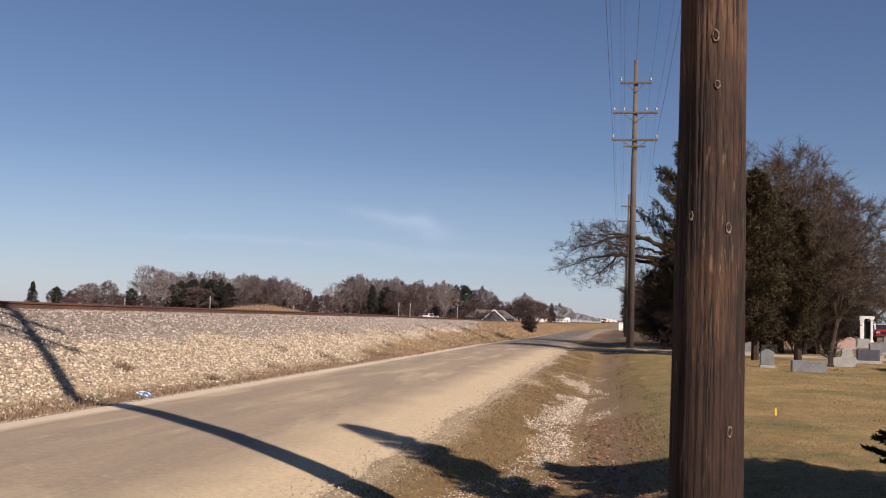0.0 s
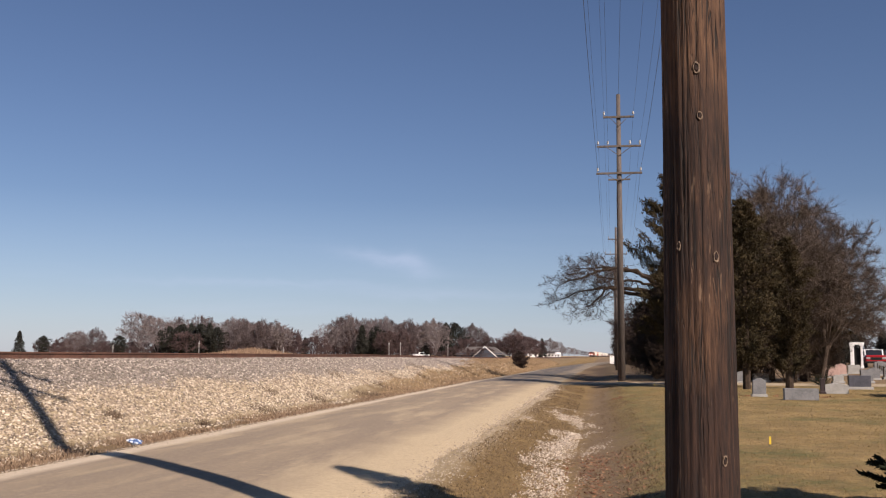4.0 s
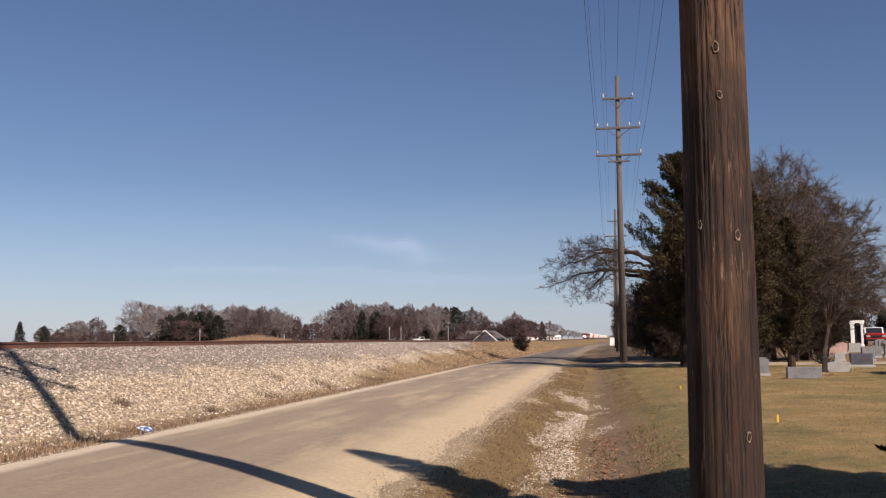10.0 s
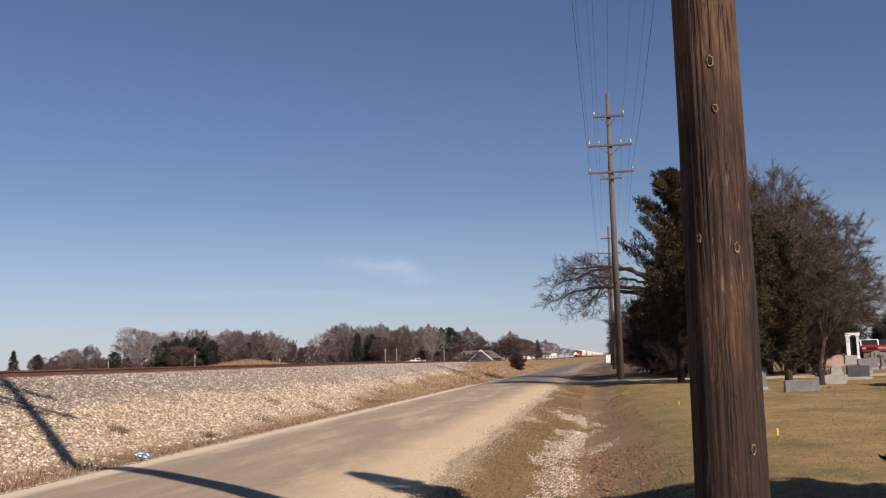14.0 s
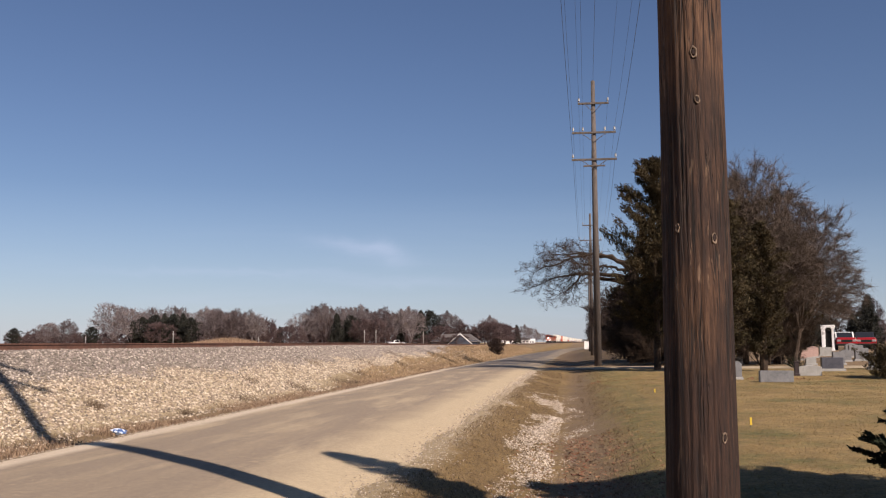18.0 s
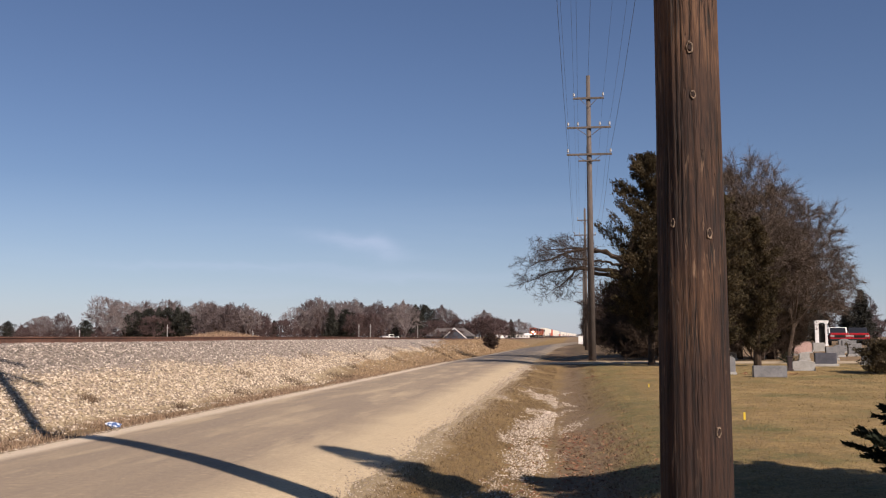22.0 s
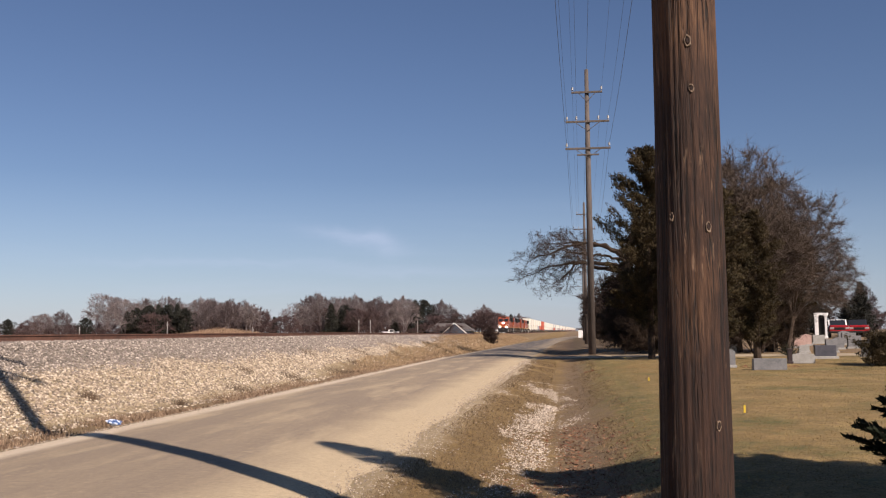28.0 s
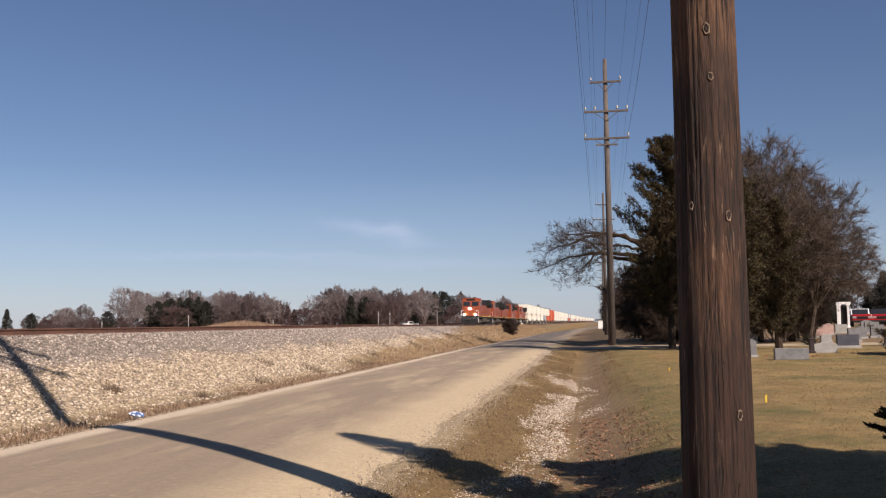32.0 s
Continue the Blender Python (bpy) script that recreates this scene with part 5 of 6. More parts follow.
    part("headlight", box(0.5, 0.12, 0.27, (0, 0.97, 2.78), 0.04), lamp, t, "twin headlight on the nose")
    part("horn", box(0.5, 0.5, 0.2, (0.4, 4.6, 4.72), 0.04), GRIME, t)
    return t, L


def well_car():
    L = 20.6
    t = empty("well_car")
    tagged(t, "grimy double-stack container well car", "freight wagon", "wagons of the train")
    for s in (-1, 1):
        b = prism([(1.6, 1.25), (3.0, 1.35), (4.0, 0.95), (L - 4.0, 0.95), (L - 3.0, 1.35), (L - 1.6, 1.25), (L - 1.6, 1.0), (L - 3.0, 0.9), (L - 4.0, 0.32), (4.0, 0.32), (3.0, 0.9), (1.6, 1.0)], "x", s * 1.42 - 0.06, s * 1.42 + 0.06)
        part("side_sill", b, GRIME, t)
    part("well_floor", box(2.7, L - 8.4, 0.1, (0, L / 2, 0.33)), GRIME, t)
    for y in (1.2, L - 1.2):
        part("end_platform", box(2.7, 2.4, 0.22, (0, y, 1.12), 0.03), GRIME, t)
        bogie(t, y, 2, 1.75, 0.45)
    return t, L


def container(material, label, L=16.15):
    t = empty("shipping_container")
    tagged(t, label, "container", "containers on the train")
    H, W = 2.6, 2.55
    v, f = [], []
    n = int(L / 0.35)
    # corrugated long sides
    for s in (-1, 1):
        j = len(v)
        for i in range(n * 2 + 1):
            d = 0.0 if (i // 1) % 4 in (0, 1) else 0.035
            y = 0.12 + (L - 0.24) * i / (n * 2)
            v += [(s * (W / 2 - 0.02 - d), y, 0.12), (s * (W / 2 - 0.02 - d), y, H - 0.1)]
        for i in range(n * 2):
            q = (j + 2 * i, j + 2 * i + 2, j + 2 * i + 3, j + 2 * i + 1)
            f.append(q if s > 0 else q[::-1])
    obj("side_wall", v, f, material, t)
    part("roof", box(W - 0.06, L - 0.1, 0.08, (0, L / 2, H - 0.06)), material, t)
    part("floor_frame", box(W, L, 0.14, (0, L / 2, 0.07), 0.01), material, t)
    for y in (0.05, L - 0.05):
        part("end_wall", box(W - 0.1, 0.08, H - 0.1, (0, y, H / 2)), material, t)
        for s in (-1, 1):
            part("corner_post", box(0.16, 0.16, H, (s * (W / 2 - 0.08), y + (0.03 if y < 1 else -0.03), H / 2)), material, t)
    for s in (-1, 1):
        part("top_rail", box(0.08, L, 0.12, (s * (W / 2 - 0.04), L / 2, H - 0.06)), material, t)
    return t


SPEED, FRONT = 28.0, 1056.0
MOVERS = []


def rolling(ob, back, z=0.0, flip=False):
    """Puts a vehicle's or load's front `back` metres behind the train's head."""
    MOVERS.append((ob, back, z, flip))


lead, LL = locomotive(LAMP, "orange and black diesel freight locomotive with bright headlights")
loco, LL = locomotive(GLASS_WHITE, "orange and black diesel freight locomotive, lights off")
wagon, WL = well_car()
rolling(lead, 0.0)
back = LL
N_LOCO = 5
for i in range(1, N_LOCO):
    o = loco if i == 1 else copy_thing(loco, Matrix())
    rolling(o, back + (LL if i in (2, 3) else 0), 0.0, i in (2, 3))
    back += LL
KINDS = (("w", CREAM, "white"), ("o", OXIDE, "orange-red"), ("g", GREYBOX, "grey"))
BOX = {c + str(k): container(m, f"{word} {kind} freight container on the train", L) for c, m, word in KINDS for k, (kind, L) in enumerate((("lower-tier", 12.2), ("upper-tier", 16.15)))}
used = set()
back += 0.6
ORDER = ["ww"] * 4 + ["gw", "ow", "oo", "oo"] + ["ww"] * 8 + ["gw", "og", "ow", "gg", "ww", "ww", "gw"] + ["ww", "gw", "ow", "gg", "ww", "ww"] * 8
for i, load in enumerate(ORDER):
    c = wagon if i == 0 else copy_thing(wagon, Matrix())
    rolling(c, back)
    for k, ch in enumerate(load):
        key = ch + str(k)
        b = BOX[key] if key not in used else copy_thing(BOX[key], Matrix())
        used.add(key)
        rolling(b, back + (WL - (12.2, 16.15)[k]) / 2, (0.4, 3.02)[k])
    back += WL


def motions():
    for ob, behind, z, flip in MOVERS:
        rows = []
        for t in range(0, 33, 2):
            y = FRONT - SPEED * t + behind
            turn = -math.degrees(math.atan(track_shift(y + 5) - track_shift(y - 5)) / 10)
            rows.append((t, pose(TRACK_B + track_shift(y), y, RAIL_Z + z + fall(y), 0, 0, turn + (180 if flip else 0))))
        walk(ob, rows)


# ---------------------------------------------------------------- stones, grass and litter
def stones(name, pts, size, material, label, seed, flat=0.7):
    """Many small angular stones, each an uneven octahedron half sunk at its point."""
    r = np.random.RandomState(seed)
    n = len(pts)
    base = np.array([(1, 0, 0), (-1, 0, 0), (0, 1, 0), (0, -1, 0), (0, 0, 1), (0, 0, -1)], float)
    f0 = np.array([(0, 2, 4), (2, 1, 4), (1, 3, 4), (3, 0, 4), (2, 0, 5), (1, 2, 5), (3, 1, 5), (0, 3, 5)])
    s = (np.asarray(size) * r.uniform(0.55, 1.35, n))[:, None, None]
    v = base[None] * (1 + r.uniform(-0.35, 0.35, (n, 6, 1))) + r.uniform(-0.25, 0.25, (n, 6, 3))
    a = r.uniform(0, 6.283, n)
    c, d = np.cos(a)[:, None], np.sin(a)[:, None]
    v = np.stack([v[..., 0] * c - v[..., 1] * d, v[..., 0] * d + v[..., 1] * c, v[..., 2] * flat], -1) * s
    v += np.asarray(pts)[:, None, :]
    f = (f0[None] + 6 * np.arange(n)[:, None, None]).reshape(-1, 3)
    ob = new(name, mesh_np(name, v.reshape(-1, 3), f, material))
    return tagged(ob, label, "gravel", kind="stuff")


def stone_mat(name, *stops):
    k = Mat(name, 0.9)
    c = k.ramp(k.island(), *stops)
    return k.done(k.mix(0.25, c, k.ramp(k.noise(30, 4), (0.3, (0.1, 0.08, 0.06)), (0.7, (0.75, 0.68, 0.58)))), tone=(0.92, 0.89, 0.85))


TAN_STONE = stone_mat("pale_limestone", (0, (0.05, 0.032, 0.022)), (0.3, (0.22, 0.165, 0.11)), (0.7, (0.47, 0.385, 0.275)), (1, (0.80, 0.71, 0.56)))
GREY_STONE = stone_mat("grey_ballast", (0, (0.03, 0.023, 0.02)), (0.4, (0.155, 0.128, 0.112)), (0.82, (0.31, 0.268, 0.235)), (1, (0.66, 0.59, 0.51)))
DITCH_STONE = stone_mat("pale_ditch_gravel", (0, (0.12, 0.088, 0.06)), (0.5, (0.38, 0.31, 0.235)), (1, (0.72, 0.64, 0.52)))

rs = np.random.RandomState(3)


def slope_points(n, x0, x1, y0, y1, power=1.6):
    x = rs.uniform(x0, x1, n)
    y = y0 + (y1 - y0) * rs.uniform(0, 1, n) ** power
    return x, y


x, y = slope_points(112000, -14.3, -9.0, 9, 118, 1.9)
z = np.array([land(a, b) for a, b in zip(x, y)])
split = z + np.array([noise.noise((a * 0.9, b * 0.5, 5.0)) for a, b in zip(x, y)]) * 0.28 + rs.normal(0, 0.07, len(x))
grassy = 0.15 + (y - 38) * 0.016 + np.array([noise.noise((a * 0.5, b * 0.16, 12.0)) for a, b in zip(x, y)]) * 0.35
keep = ~((y > 36) & (z < grassy) & (rs.uniform(0, 1, len(y)) < 0.95)) & ~((x > -9.75) & (rs.uniform(0, 1, len(x)) < 0.75))
size = 0.035 * (1 + np.maximum(0, y - 20) * 0.012)
for name, pick, m, lab in (("embankment_stones", split < 0.74, TAN_STONE, "pale tan crushed limestone on the embankment"), ("ballast_stones", split >= 0.74, GREY_STONE, "grey crushed ballast below the rails")):
    q = keep & pick
    stones(name, np.stack([x[q], y[q], z[q] + 0.008], 1), size[q], m, lab, 8)

# ballast up between and around the rails
x, y = slope_points(9000, -22.6, -14.2, 12, 70, 1.3)
stones("track_ballast", np.stack([x, y, np.full(len(x), 1.405)], 1), 0.045, GREY_STONE, "grey crushed ballast between the rails", 9)

# washed-out gravel in the ditch, in drifts
x, y = slope_points(44000, -2.0, 0.35, 8, 34, 1.2)
w = np.array([noise.noise((a * 1.1, b * 0.33, 1.0)) + 0.6 * noise.noise((a * 3.5, b * 1.3, 4.0)) for a, b in zip(x, y)])
mid = -0.75 + 0.25 * np.sin(y * 0.35)
q = (w - np.abs(x - mid) * 0.55 + 0.1 + rs.normal(0, 0.22, len(x))) > 0.27
x, y = x[q], y[q]
stones("ditch_gravel", np.stack([x, y, [land(a, b) + 0.004 for a, b in zip(x, y)]], 1), 0.0105 * (1 + np.maximum(0, y - 12) * 0.035), DITCH_STONE, "pale gravel washed into the grassy ditch", 10)

x, y = slope_points(13000, -1.6, 0.1, 12.4, 24, 1.1)
edge = np.array([noise.noise((a * 1.5, b * 0.5, 21.0)) + 0.7 * noise.noise((a * 4.5, b * 1.8, 24.0)) for a, b in zip(x, y)])
mid = -0.80 + 0.10 * np.sin(y * 0.6) + 0.012 * (y - 14)
q = np.abs(x - mid) + edge * 0.42 + rs.normal(0, 0.10, len(x)) < 0.25 * np.minimum(1, (y - 12.2) / 1.2) - 0.012 * np.maximum(0, y - 18)
x, y = x[q], y[q]
stones("ditch_gravel", np.stack([x, y, [land(a, b) + 0.006 for a, b in zip(x, y)]], 1), 0.015 * (1 + np.maximum(0, y - 12) * 0.03), DITCH_STONE, "drift of pale crushed gravel lying in the ditch", 18)

# loose chips along both road edges
x = np.concatenate([rs.normal(ROAD_R - 0.02, 0.2, 6500), rs.normal(ROAD_L - 0.03, 0.16, 3500)])
y = np.concatenate([7 + 45 * rs.uniform(0, 1, 6500) ** 1.7, 10 + 50 * rs.uniform(0, 1, 3500) ** 1.5])
z = np.array([max(land(a, b), road_z(a) if ROAD_L < a < ROAD_R else -1) for a, b in zip(x, y)])
stones("road_edge_gravel", np.stack([x, y, z + 0.002], 1), 0.009 * (1 + np.maximum(0, y - 10) * 0.03), DITCH_STONE, "loose pale chips along the road's edges", 11)


def blades(name, x, y, h, w, material, label, seed, lean=0.6, z=None):
    """Thin bent blades of grass, two faces each."""
    r = np.random.RandomState(seed)
    n = len(x)
    if z is None:
        z = np.array([land(a, b) for a, b in zip(x, y)])
    a = r.uniform(0, 6.283, n)
    t = r.uniform(0, 6.283, n)
    hh = h * r.uniform(0.5, 1.4, n)
    ln = hh * lean * np.abs(r.normal(0, 1, n))
    p = np.stack([x, y, z - 0.01], 1)
    side = np.stack([np.cos(a), np.sin(a), np.zeros(n)], 1) * (np.asarray(w) / 2 * np.ones(n))[:, None]
    bend = np.stack([np.cos(t) * ln, np.sin(t) * ln, np.zeros(n)], 1)
    up = np.stack([np.zeros(n), np.zeros(n), hh], 1)
    v = np.stack([p - side, p + side, p + bend * 0.35 + up * 0.6 + side * 0.7, p + bend * 0.35 + up * 0.6 - side * 0.7, p + bend + up], 1).reshape(-1, 3)
    i = 5 * np.arange(n)[:, None]
    f = np.concatenate([i + np.array([[0, 1, 2]]), i + np.array([[0, 2, 3]]), i + np.array([[3, 2, 4]])])
    return tagged(new(name, mesh_np(name, v, f, material)), label, "grass", kind="stuff")


GRASS = Mat("lawn_blades", 0.9)
GRASS = GRASS.done(GRASS.mix(GRASS.band(GRASS.noise(0.5, 3, 0.6, GRASS.coord("World")), 0.5, 0.62),
                             GRASS.ramp(GRASS.island(), (0, (0.16, 0.108, 0.05)), (0.5, (0.245, 0.174, 0.086)), (1, (0.34, 0.252, 0.134))),
                             GRASS.ramp(GRASS.island(), (0, (0.115, 0.09, 0.036)), (0.5, (0.175, 0.14, 0.058)), (1, (0.26, 0.205, 0.095)))), tone=(0.92, 0.88, 0.66))
VERGE = Mat("verge_blades", 0.9)
VERGE = VERGE.done(VERGE.ramp(VERGE.island(), (0, (0.095, 0.065, 0.036)), (0.5, (0.165, 0.118, 0.066)), (1, (0.25, 0.19, 0.11))), tone=(0.86, 0.80, 0.71))
n = 62000
x = rs.uniform(0.3, 13, n)
y = 7.5 + 40 * rs.uniform(0, 1, n) ** 1.5
q = (x / y < 0.42) & (x > 0.3 + rs.exponential(0.25, n))
blades("lawn_grass", x[q], y[q], 0.03, 0.005 + 0.0004 * y[q], GRASS, "short dry winter lawn grass", 20, 1.3)
x = np.concatenate([rs.uniform(-2.1, -0.7, 26000), rs.normal(0.6, 0.35, 14000)])
y = np.concatenate([7 + 46 * rs.uniform(0, 1, 26000) ** 1.4, 7 + 46 * rs.uniform(0, 1, 14000) ** 1.3])
w = np.array([noise.noise((a * 1.1, b * 0.33, 1.0)) for a, b in zip(x, y)])
q = w < 0.12
blades("verge_grass", x[q], y[q], 0.036, 0.005 + 0.0004 * y[q], VERGE, "rough dry grass on the ditch sides", 21, 1.2)
x = -8.75 + rs.normal(0, 0.42, 30000)
y = 9 + 60 * rs.uniform(0, 1, 30000) ** 1.3
w = np.array([noise.noise((a * 0.8, b * 0.35, 9.0)) for a, b in zip(x, y)])
q = (w > -0.1) & (x < -7.95)
blades("embankment_foot_grass", x[q], y[q], 0.075, 0.008 + 0.0006 * y[q], STRAW, "dry brown grass along the embankment's foot", 22, 0.8)
x = rs.uniform(-13.6, -8.2, 40000)
y = 38 + 160 * rs.uniform(0, 1, 40000) ** 1.3
w = np.array([noise.noise((a * 0.45, b * 0.14, 2.0)) for a, b in zip(x, y)])
z = np.array([land(a, b) for a, b in zip(x, y)])
q = z < np.minimum(1.36, 0.1 + (y - 38) * 0.016) + w * 0.45
blades("bank_grass", x[q], y[q], 0.09 + 0.0004 * y[q], 0.010 + 0.0004 * y[q], BANKSTRAW, "dry straw-coloured grass on the bank", 23, 0.7)

# weed clumps on the stones
WEED = plain("dead_weed", (0.05, 0.033, 0.02), (0.17, 0.115, 0.07), 8, 0.9)
for i, (wx, wy, s, nn) in enumerate(((-10.3, 19.5, 0.09, 150), (-9.4, 22.2, 0.08, 120), (-9.6, 27, 0.2, 160), (-9.8, 33, 0.25, 200), (-9.5, 39, 0.3, 260), (-10.6, 30.5, 0.16, 100), (-11.5, 41, 0.2, 120), (-9.0, 15.2, 0.3, 200), (-8.9, 17.2, 0.3, 220), (-9.3, 13.2, 0.15, 80),
                                     (-10.2, 44, 0.3, 200), (-11.0, 50, 0.3, 200), (-10.4, 56, 0.35, 220), (-11.6, 61, 0.3, 160))):
    bx, by = wx + rs.normal(0, s, nn), wy + rs.normal(0, s * 1.3, nn)
    ob = blades("weed_clump", bx, by, 0.16, 0.012, WEED if i not in (7, 8) else STRAW, "clump of dead brown weeds on the gravel", 40 + i, 1.1)
    ob["category"] = "weed"

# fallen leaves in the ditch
LEAF_BROWN = Mat("dead_leaf_brown", 0.9)
LEAF_BROWN = LEAF_BROWN.done(LEAF_BROWN.ramp(LEAF_BROWN.island(), (0, (0.09, 0.03, 0.015)), (0.6, (0.22, 0.09, 0.045)), (1, (0.34, 0.19, 0.10))))
n = 3600
x, y = rs.normal(0.0, 0.42, n), 8 + 11 * rs.uniform(0, 1, n) ** 1.3
blades("fallen_leaves", x, y, 0.02, 0.055, LEAF_BROWN, "scattered dead brown leaves in the ditch", 30, 3.0)["category"] = "leaves"


# dark band across the lawn, drawn with added leaf-coloured blades in the swale
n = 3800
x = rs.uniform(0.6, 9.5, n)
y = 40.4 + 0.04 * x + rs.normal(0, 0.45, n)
blades("swale_leaves", x, y, 0.03, 0.09, LEAF_BROWN, "dark band of brown blades along the lawn's swale", 31, 2.5)["category"] = "leaves"


def crumpled_bag():
    b = bmesh.new()
    bmesh.ops.create_icosphere(b, subdivisions=3, radius=0.09)
    for v in b.verts:
        v.co *= 1 + 0.7 * noise.noise(v.co * 14) + 0.3 * noise.noise(v.co * 31)
        v.co.x *= 1.35
        v.co.z = max(-0.06, v.co.z * 0.55)
    k = Mat("blue_white_plastic", 0.35)
    c = k.ramp(k.noise(11, 2), (0.42, (0.58, 0.62, 0.68)), (0.48, (0.42, 0.48, 0.58)), (0.54, (0.05, 0.11, 0.27)))
    return tagged(part("crumpled_bag", b, k.done(c), None, m=Matrix.Translation((-7.98, 15.95, 0.05))), "crumpled blue and white plastic bag at the road's edge", "litter")


crumpled_bag()
YELLOW_FLAG = plain("yellow_plastic", (0.55, 0.38, 0.025), (0.68, 0.48, 0.045), 5, 0.5)
for fx, fy, fs in ((2.93, 17.15, 1.0), (2.22, 28.36, 0.75), (2.79, 49.8, 0.8)):
    t = empty("marker_flag", Matrix.Translation((fx, fy, land(fx, fy))))
    tagged(t, "small yellow marker flag stuck in the lawn", "marker flag", "marker flags")
    part("wire_stem", tube((0, 0, -0.05), (0, 0, 0.1), 0.004, sides=5), WIRE, t)
    part("flag", box(0.036, 0.012, 0.13 * fs, (0.012, 0, 0.11 * fs), 0.003), YELLOW_FLAG, t)


# ---------------------------------------------------------------- cemetery things
VASE = plain("dark_maroon_stone", (0.014, 0.008, 0.008), (0.035, 0.018, 0.016), 12, 0.5)
t = empty("grave_urn", Matrix.Translation((9.42, 43.0, land(9.42, 43.0))))
tagged(t, "narrow dark stone urn pillar beside a headstone", "urn")
part("foot", box(0.26, 0.26, 0.12, (0, 0, 0.04), 0.015), VASE, t)
part("pillar", box(0.19, 0.19, 0.5, (0, 0, 0.34), 0.02), VASE, t)
part("cap", box(0.25, 0.25, 0.06, (0, 0, 0.61), 0.015), VASE, t)
t = empty("grave_flowers", Matrix.Translation((10.35, 43.1, land(10.35, 43.1))))
tagged(t, "small bunch of red artificial grave flowers", "flowers")
b = bmesh.new()
for i in range(12):
    bmesh.ops.create_icosphere(b, subdivisions=1, radius=0.035, matrix=Matrix.Translation((rs.normal(0, 0.07), rs.normal(0, 0.05), 0.16 + rs.normal(0, 0.06))))
part("blossoms", b, plain("red_silk", (0.4, 0.02, 0.02), (0.55, 0.05, 0.04), 9, 0.7), t)
part("stems", tube((0, 0, -0.05), (0, 0, 0.15), 0.03, 0.05, 6), NEEDLE, t)
tree("round_shrub", 12.75, 41.2, evergreen_mesh(71, 1.2, 1.15, 2600, 0.085, 6, "egg", 0.0, CEDAR, 70, 0.4), "dark rounded evergreen shrub with shade on the lawn", None, 0, 1.0, "", cat="shrub")


def spiky_plant(x, y, s, label):
    v, f = [], []
    r = random.Random(5)
    for i in range(90):
        a, e, L = r.uniform(0, 6.28), r.uniform(0.15, 1.3), s * r.uniform(0.6, 1.0)
        d = Vector((math.cos(a) * math.cos(e), math.sin(a) * math.cos(e), math.sin(e)))
        q = Vector((-math.sin(a), math.cos(a), 0)) * 0.02
        j = len(v)
        v += [tuple(-q), tuple(q), tuple(d * L), (0, 0, 0.03)]
        f += [(j, j + 1, j + 2), (j, j + 2, j + 3), (j + 1, j + 3, j + 2)]
    t = empty("yucca_plant", Matrix.Translation((x, y, land(x, y))))
    tagged(t, label, "plant")
    obj("leaves", v, f, NEEDLE, t)


spiky_plant(11.9, 54.5, 0.95, "dark spiky yucca plant among the headstones")


def gateway(x, y):
    t = empty("white_gateway", Matrix.Translation((x, y, land(x, y))) @ pose(0, 0, 0, 0, 0, -12))
    tagged(t, "white painted gateway with two square pillars", "gateway")
    for s, w in ((-0.42, 0.34), (0.42, 0.2)):
        part("pillar", box(w, 0.4, 2.2, (s, 0, 1.0), 0.02), WHITE, t)
        part("capital", box(w + 0.14, 0.5, 0.12, (s, 0, 2.16), 0.02), WHITE, t)
        part("pillar_base", box(w + 0.1, 0.48, 0.2, (s, 0, 0.1), 0.02), WHITE, t)
    part("lintel", box(1.3, 0.42, 0.24, (0, 0, 2.34), 0.02), WHITE, t)
    # black sheet added to stand for the dark inside, between the pillars
    part("dark_panel", box(0.56, 0.08, 1.9, (0, 0.1, 1.0), 0.01), BLACK, t)


gateway(24.0, 95.5)


def pickup(x, y, rz, body, roof, label):
    """Nose towards -y."""
    t = empty("pickup_truck", Matrix.Translation((x, y, land(x, y))) @ pose(0, 0, 0, 0, 0, rz))
    tagged(t, label, "truck", "parked vehicles")
    part("body", box(1.95, 5.3, 0.62, (0, 2.65, 0.78), 0.1), body, t)
    part("bonnet", box(1.8, 1.5, 0.22, (0, 0.85, 1.15), 0.09), body, t)
    part("cab", prism([(1.45, 1.05), (2.05, 1.82), (3.55, 1.82), (3.75, 1.05)], "x", -0.86, 0.86), roof, t)
    part("windshield", prism([(1.5, 1.13), (2.02, 1.77), (1.98, 1.78), (1.45, 1.14)], "x", -0.74, 0.74), PANE, t)
    for s in (-1, 1):
        part("side_window", box(0.03, 1.2, 0.5, (s * 0.86, 2.75, 1.42), 0.01), PANE, t)
        part("headlight", box(0.36, 0.08, 0.2, (s * 0.72, 0.02, 0.95), 0.02), GLASS_WHITE, t)
        part("mirror", box(0.18, 0.1, 0.2, (s * 1.06, 1.75, 1.25), 0.03), BLACK, t)
        for wy in (0.95, 4.25):
            part("wheel", tube((s * 0.98, wy, 0.37), (s * 0.74, wy, 0.37), 0.37, sides=16), TYRE, t)
    part("grille", box(1.0, 0.06, 0.26, (0, 0.0, 0.92), 0.02), BLACK, t)
    part("bumper", box(1.95, 0.2, 0.22, (0, -0.02, 0.55), 0.05), BLACK, t)
    part("cargo_bed", box(1.7, 1.5, 0.3, (0, 4.5, 1.1), 0.03), body, t)


pickup(26.9, 100, -9, REDPAINT, WHITE, "red pickup truck with a white cab roof, parked")
pickup(29.2, 101.5, -12, REDPAINT, DARKCAR, "red pickup truck with a dark cab, parked")
pickup(-56.2, 284, -60, WHITE, WHITE, "white pickup truck parked far across the tracks")


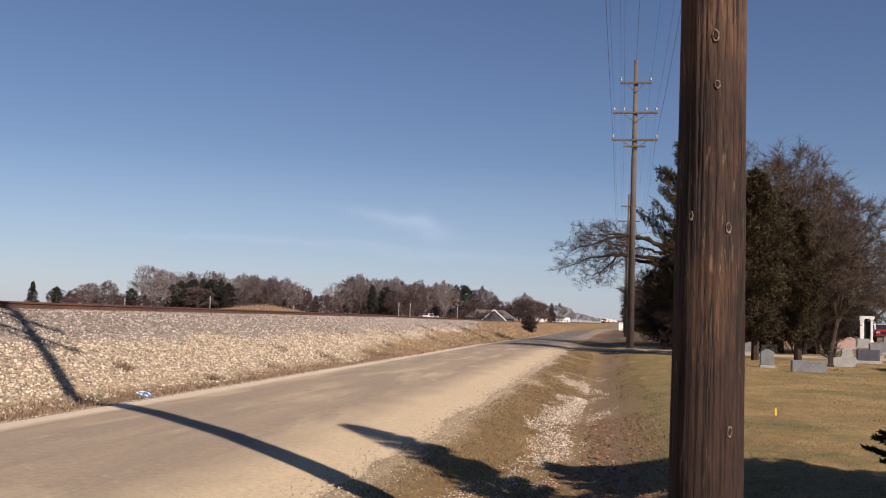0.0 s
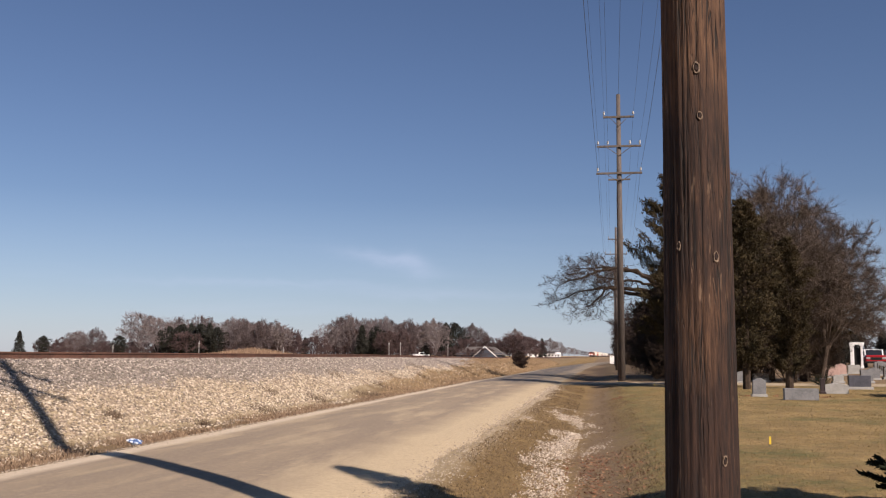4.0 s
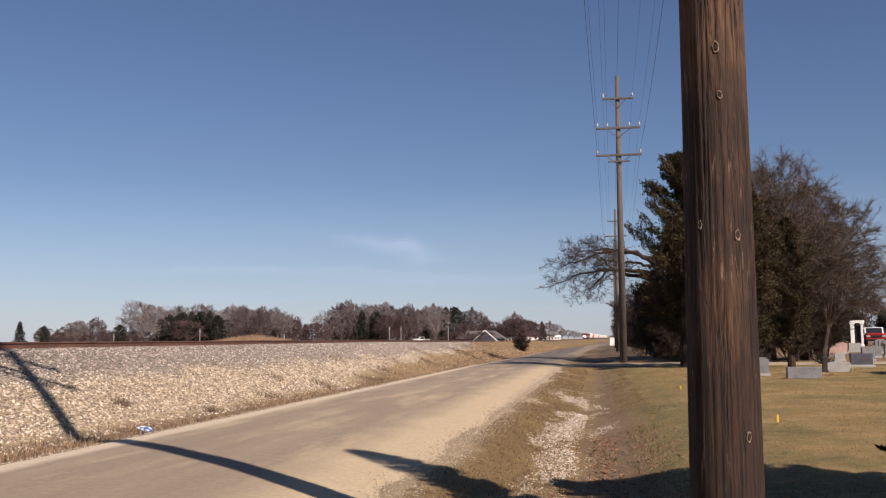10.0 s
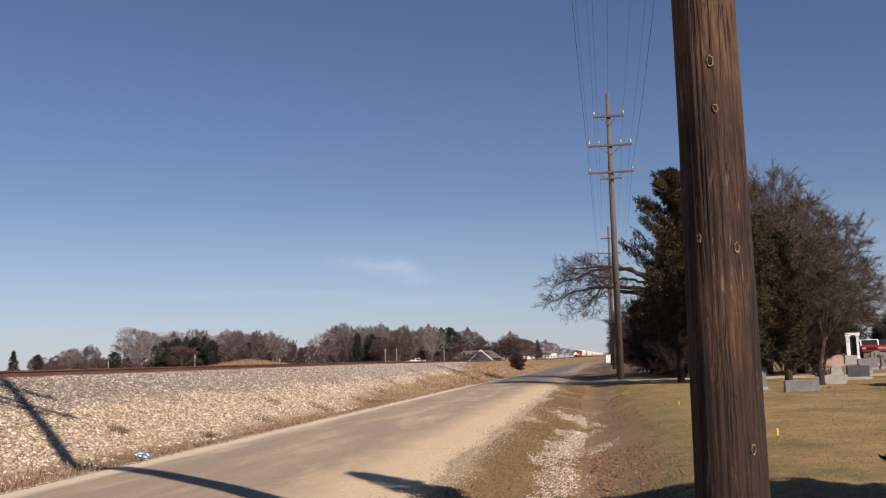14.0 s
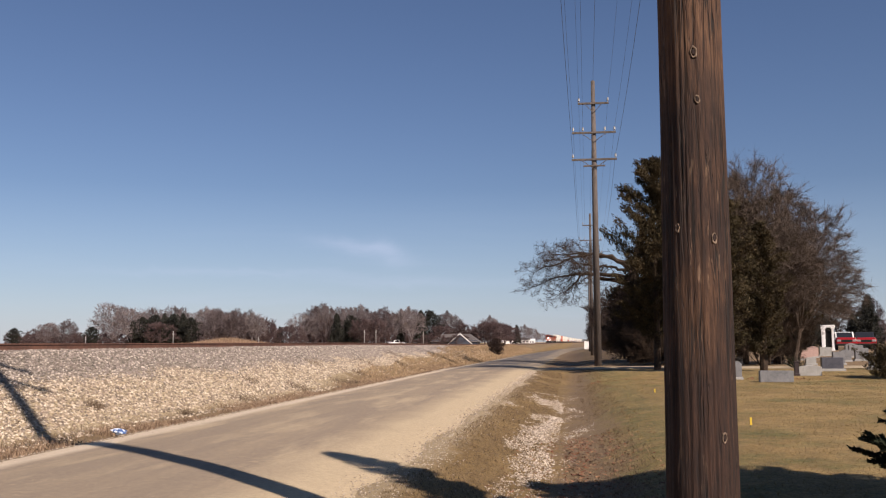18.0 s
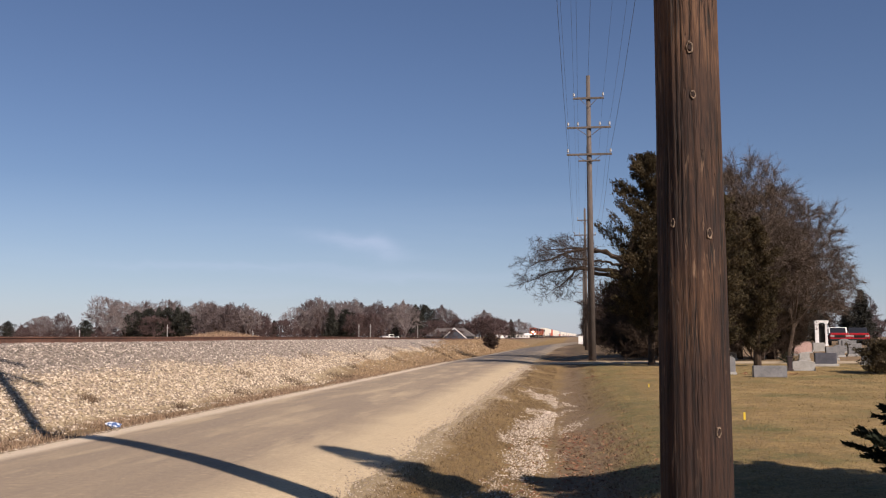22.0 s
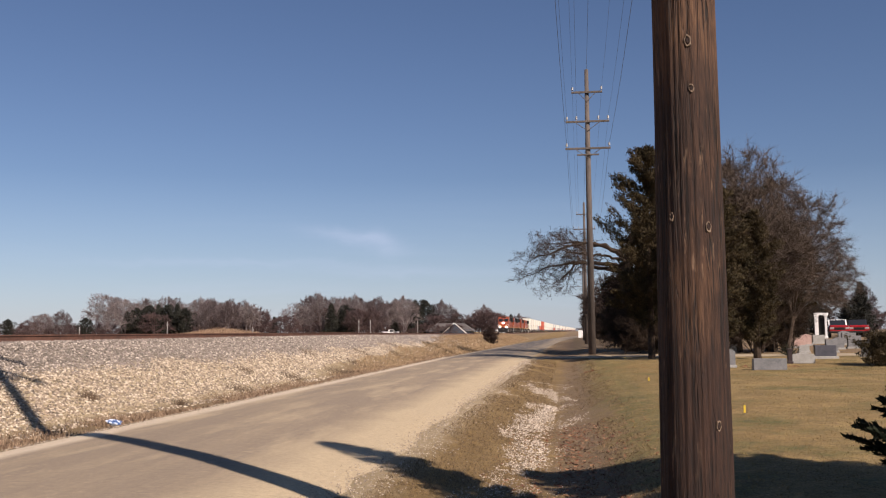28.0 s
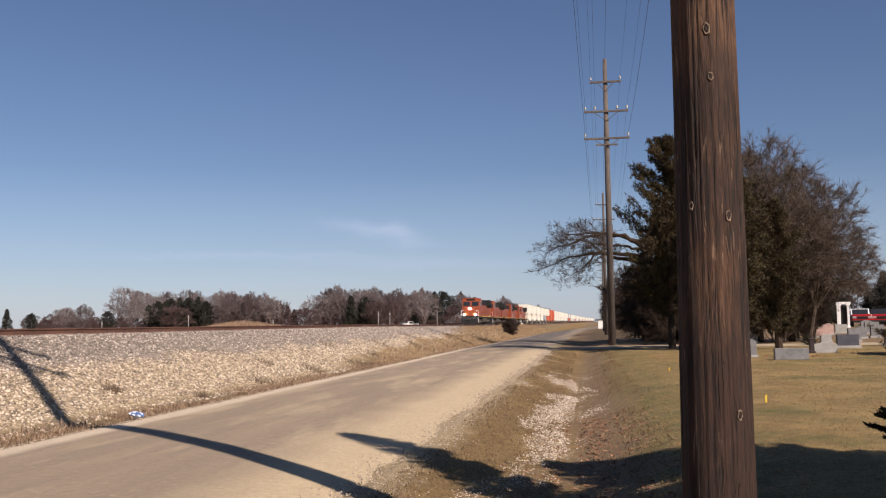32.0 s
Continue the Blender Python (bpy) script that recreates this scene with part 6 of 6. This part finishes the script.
# ---------------------------------------------------------------- across the tracks
def gable_house():
    t = empty("house", Matrix.Translation((-38, 300, 1.0 + fall(300))))
    tagged(t, "low blue-grey house with grey hipped roof and white gable trim", "house")
    part("wall", box(14.6, 9, 2.6, (0, 6, 0.4), 0.02), SIDING, t)
    b = bmesh.new()
    c = [b.verts.new(p) for p in ((-7.9, 1, 1.2), (7.9, 1, 1.2), (7.9, 11, 1.2), (-7.9, 11, 1.2), (-4.4, 6, 3.75), (4.6, 6, 3.75))]
    for q in ((0, 1, 5, 4), (1, 2, 5), (2, 3, 4, 5), (3, 0, 4), (3, 2, 1, 0)):
        b.faces.new([c[i] for i in q])
    part("roof", b, ROOF, t)
    part("gable_wall", prism([(-1.7, -0.9), (5.7, -0.9), (5.7, 0.4), (2.0, 3.55), (-1.7, 0.4)], "y", 0.2, 1.6), SIDING, t)
    for s in (-1, 1):
        a, z = math.atan2(3.15, 3.7), 1.98
        part("gable_roof", box(5.3, 3.6, 0.16, (2.0 + s * 2.0, 1.9, z + 0.12), 0.0, rot=pose(0, 0, 0, 0, s * math.degrees(a), 0)), ROOF, t)
        part("gable_trim", box(5.3, 0.12, 0.24, (2.0 + s * 2.0, 0.04, z + 0.1), 0.0, rot=pose(0, 0, 0, 0, s * math.degrees(a), 0)), WHITE, t, "white gable trim")
    part("window", box(1.4, 0.1, 1.1, (-5, 1.48, 0.4), 0.01), PANE, t)


gable_house()


def white_home(x, y, w, h):
    t = empty("white_building", Matrix.Translation((x, y, 1.0 + fall(y))))
    tagged(t, "low white building beyond the tracks", "building", "white buildings")
    part("wall", box(w, 6, h, (0, 3, h / 2 - 0.3), 0.02), WHITE, t)
    part("roof", prism([(-0.3, h - 0.3), (6.3, h - 0.3), (3, h + 1.0)], "x", -w / 2 - 0.3, w / 2 + 0.3), ROOF if w > 6 else WHITE, t)
    for i in range(3):
        part("window", box(0.9, 0.1, 0.8, (-w * 0.3 + i * w * 0.3, -0.02, h * 0.5), 0.01), PANE, t)


white_home(-37.5, 560, 9, 2.6)
white_home(-30.5, 575, 7, 2.8)
white_home(-29.5, 640, 6, 2.4)
t = empty("white_shed", Matrix.Translation((3.9, 280, land(3.9, 280))))
tagged(t, "small white shed by the far roadside", "shed")
part("wall", box(2.4, 3, 2.4, (0, 0, 1.2), 0.02), WHITE, t)
part("roof", prism([(-1.4, 2.4), (1.4, 2.4), (0, 3.0)], "y", -1.6, 1.6), ROOF, t)

for px, py, top in ((-44.6, 200, 4.66), (-42.1, 200, 4.64), (-39.8, 250, 5.0), (-70.1, 160, 4.05), (-86.5, 160, 3.2), (-54.5, 160, 3.0)):
    top += fall(py)
    t = empty("field_post", Matrix.Translation((px, py, land(px, py))))
    tagged(t, "pale thin post standing in the field", "post", "field posts")
    part("shaft", tube((0, 0, -0.3), (0, 0, top - land(px, py)), 0.085, 0.07, 8), GLASS_WHITE, t)
    part("cap", box(0.24, 0.2, 0.3, (0, 0, top - land(px, py) - 0.5), 0.03), GLASS_WHITE, t)


REED = Mat("dry_reed", 0.9)
REED = REED.done(REED.ramp(REED.island(), (0.0, (0.13, 0.08, 0.048)), (0.5, (0.26, 0.168, 0.102)), (1.0, (0.38, 0.262, 0.165))))


def reed_mound(x0, x1, y, top):
    n = 16000
    r = np.random.RandomState(14)
    u = r.uniform(-1, 1, n)
    x = (x0 + x1) / 2 + u * (x1 - x0) / 2
    yy = y + r.normal(0, 2.0, n)
    h = (top - 1.0) * np.maximum(0.12, (1 - np.abs(u)) ** 0.6)
    z = np.array([land(a, b) for a, b in zip(x, yy)])
    ob = blades("reed_bed", x, yy, h * 0.78, 0.07, REED, "tall tan dry reeds beyond the tracks", 15, 0.12, z)
    ob["category"] = "reeds"


reed_mound(-70, -50, 160, 3.0)
reed_mound(-80, -40, 175, 1.95)


motions()
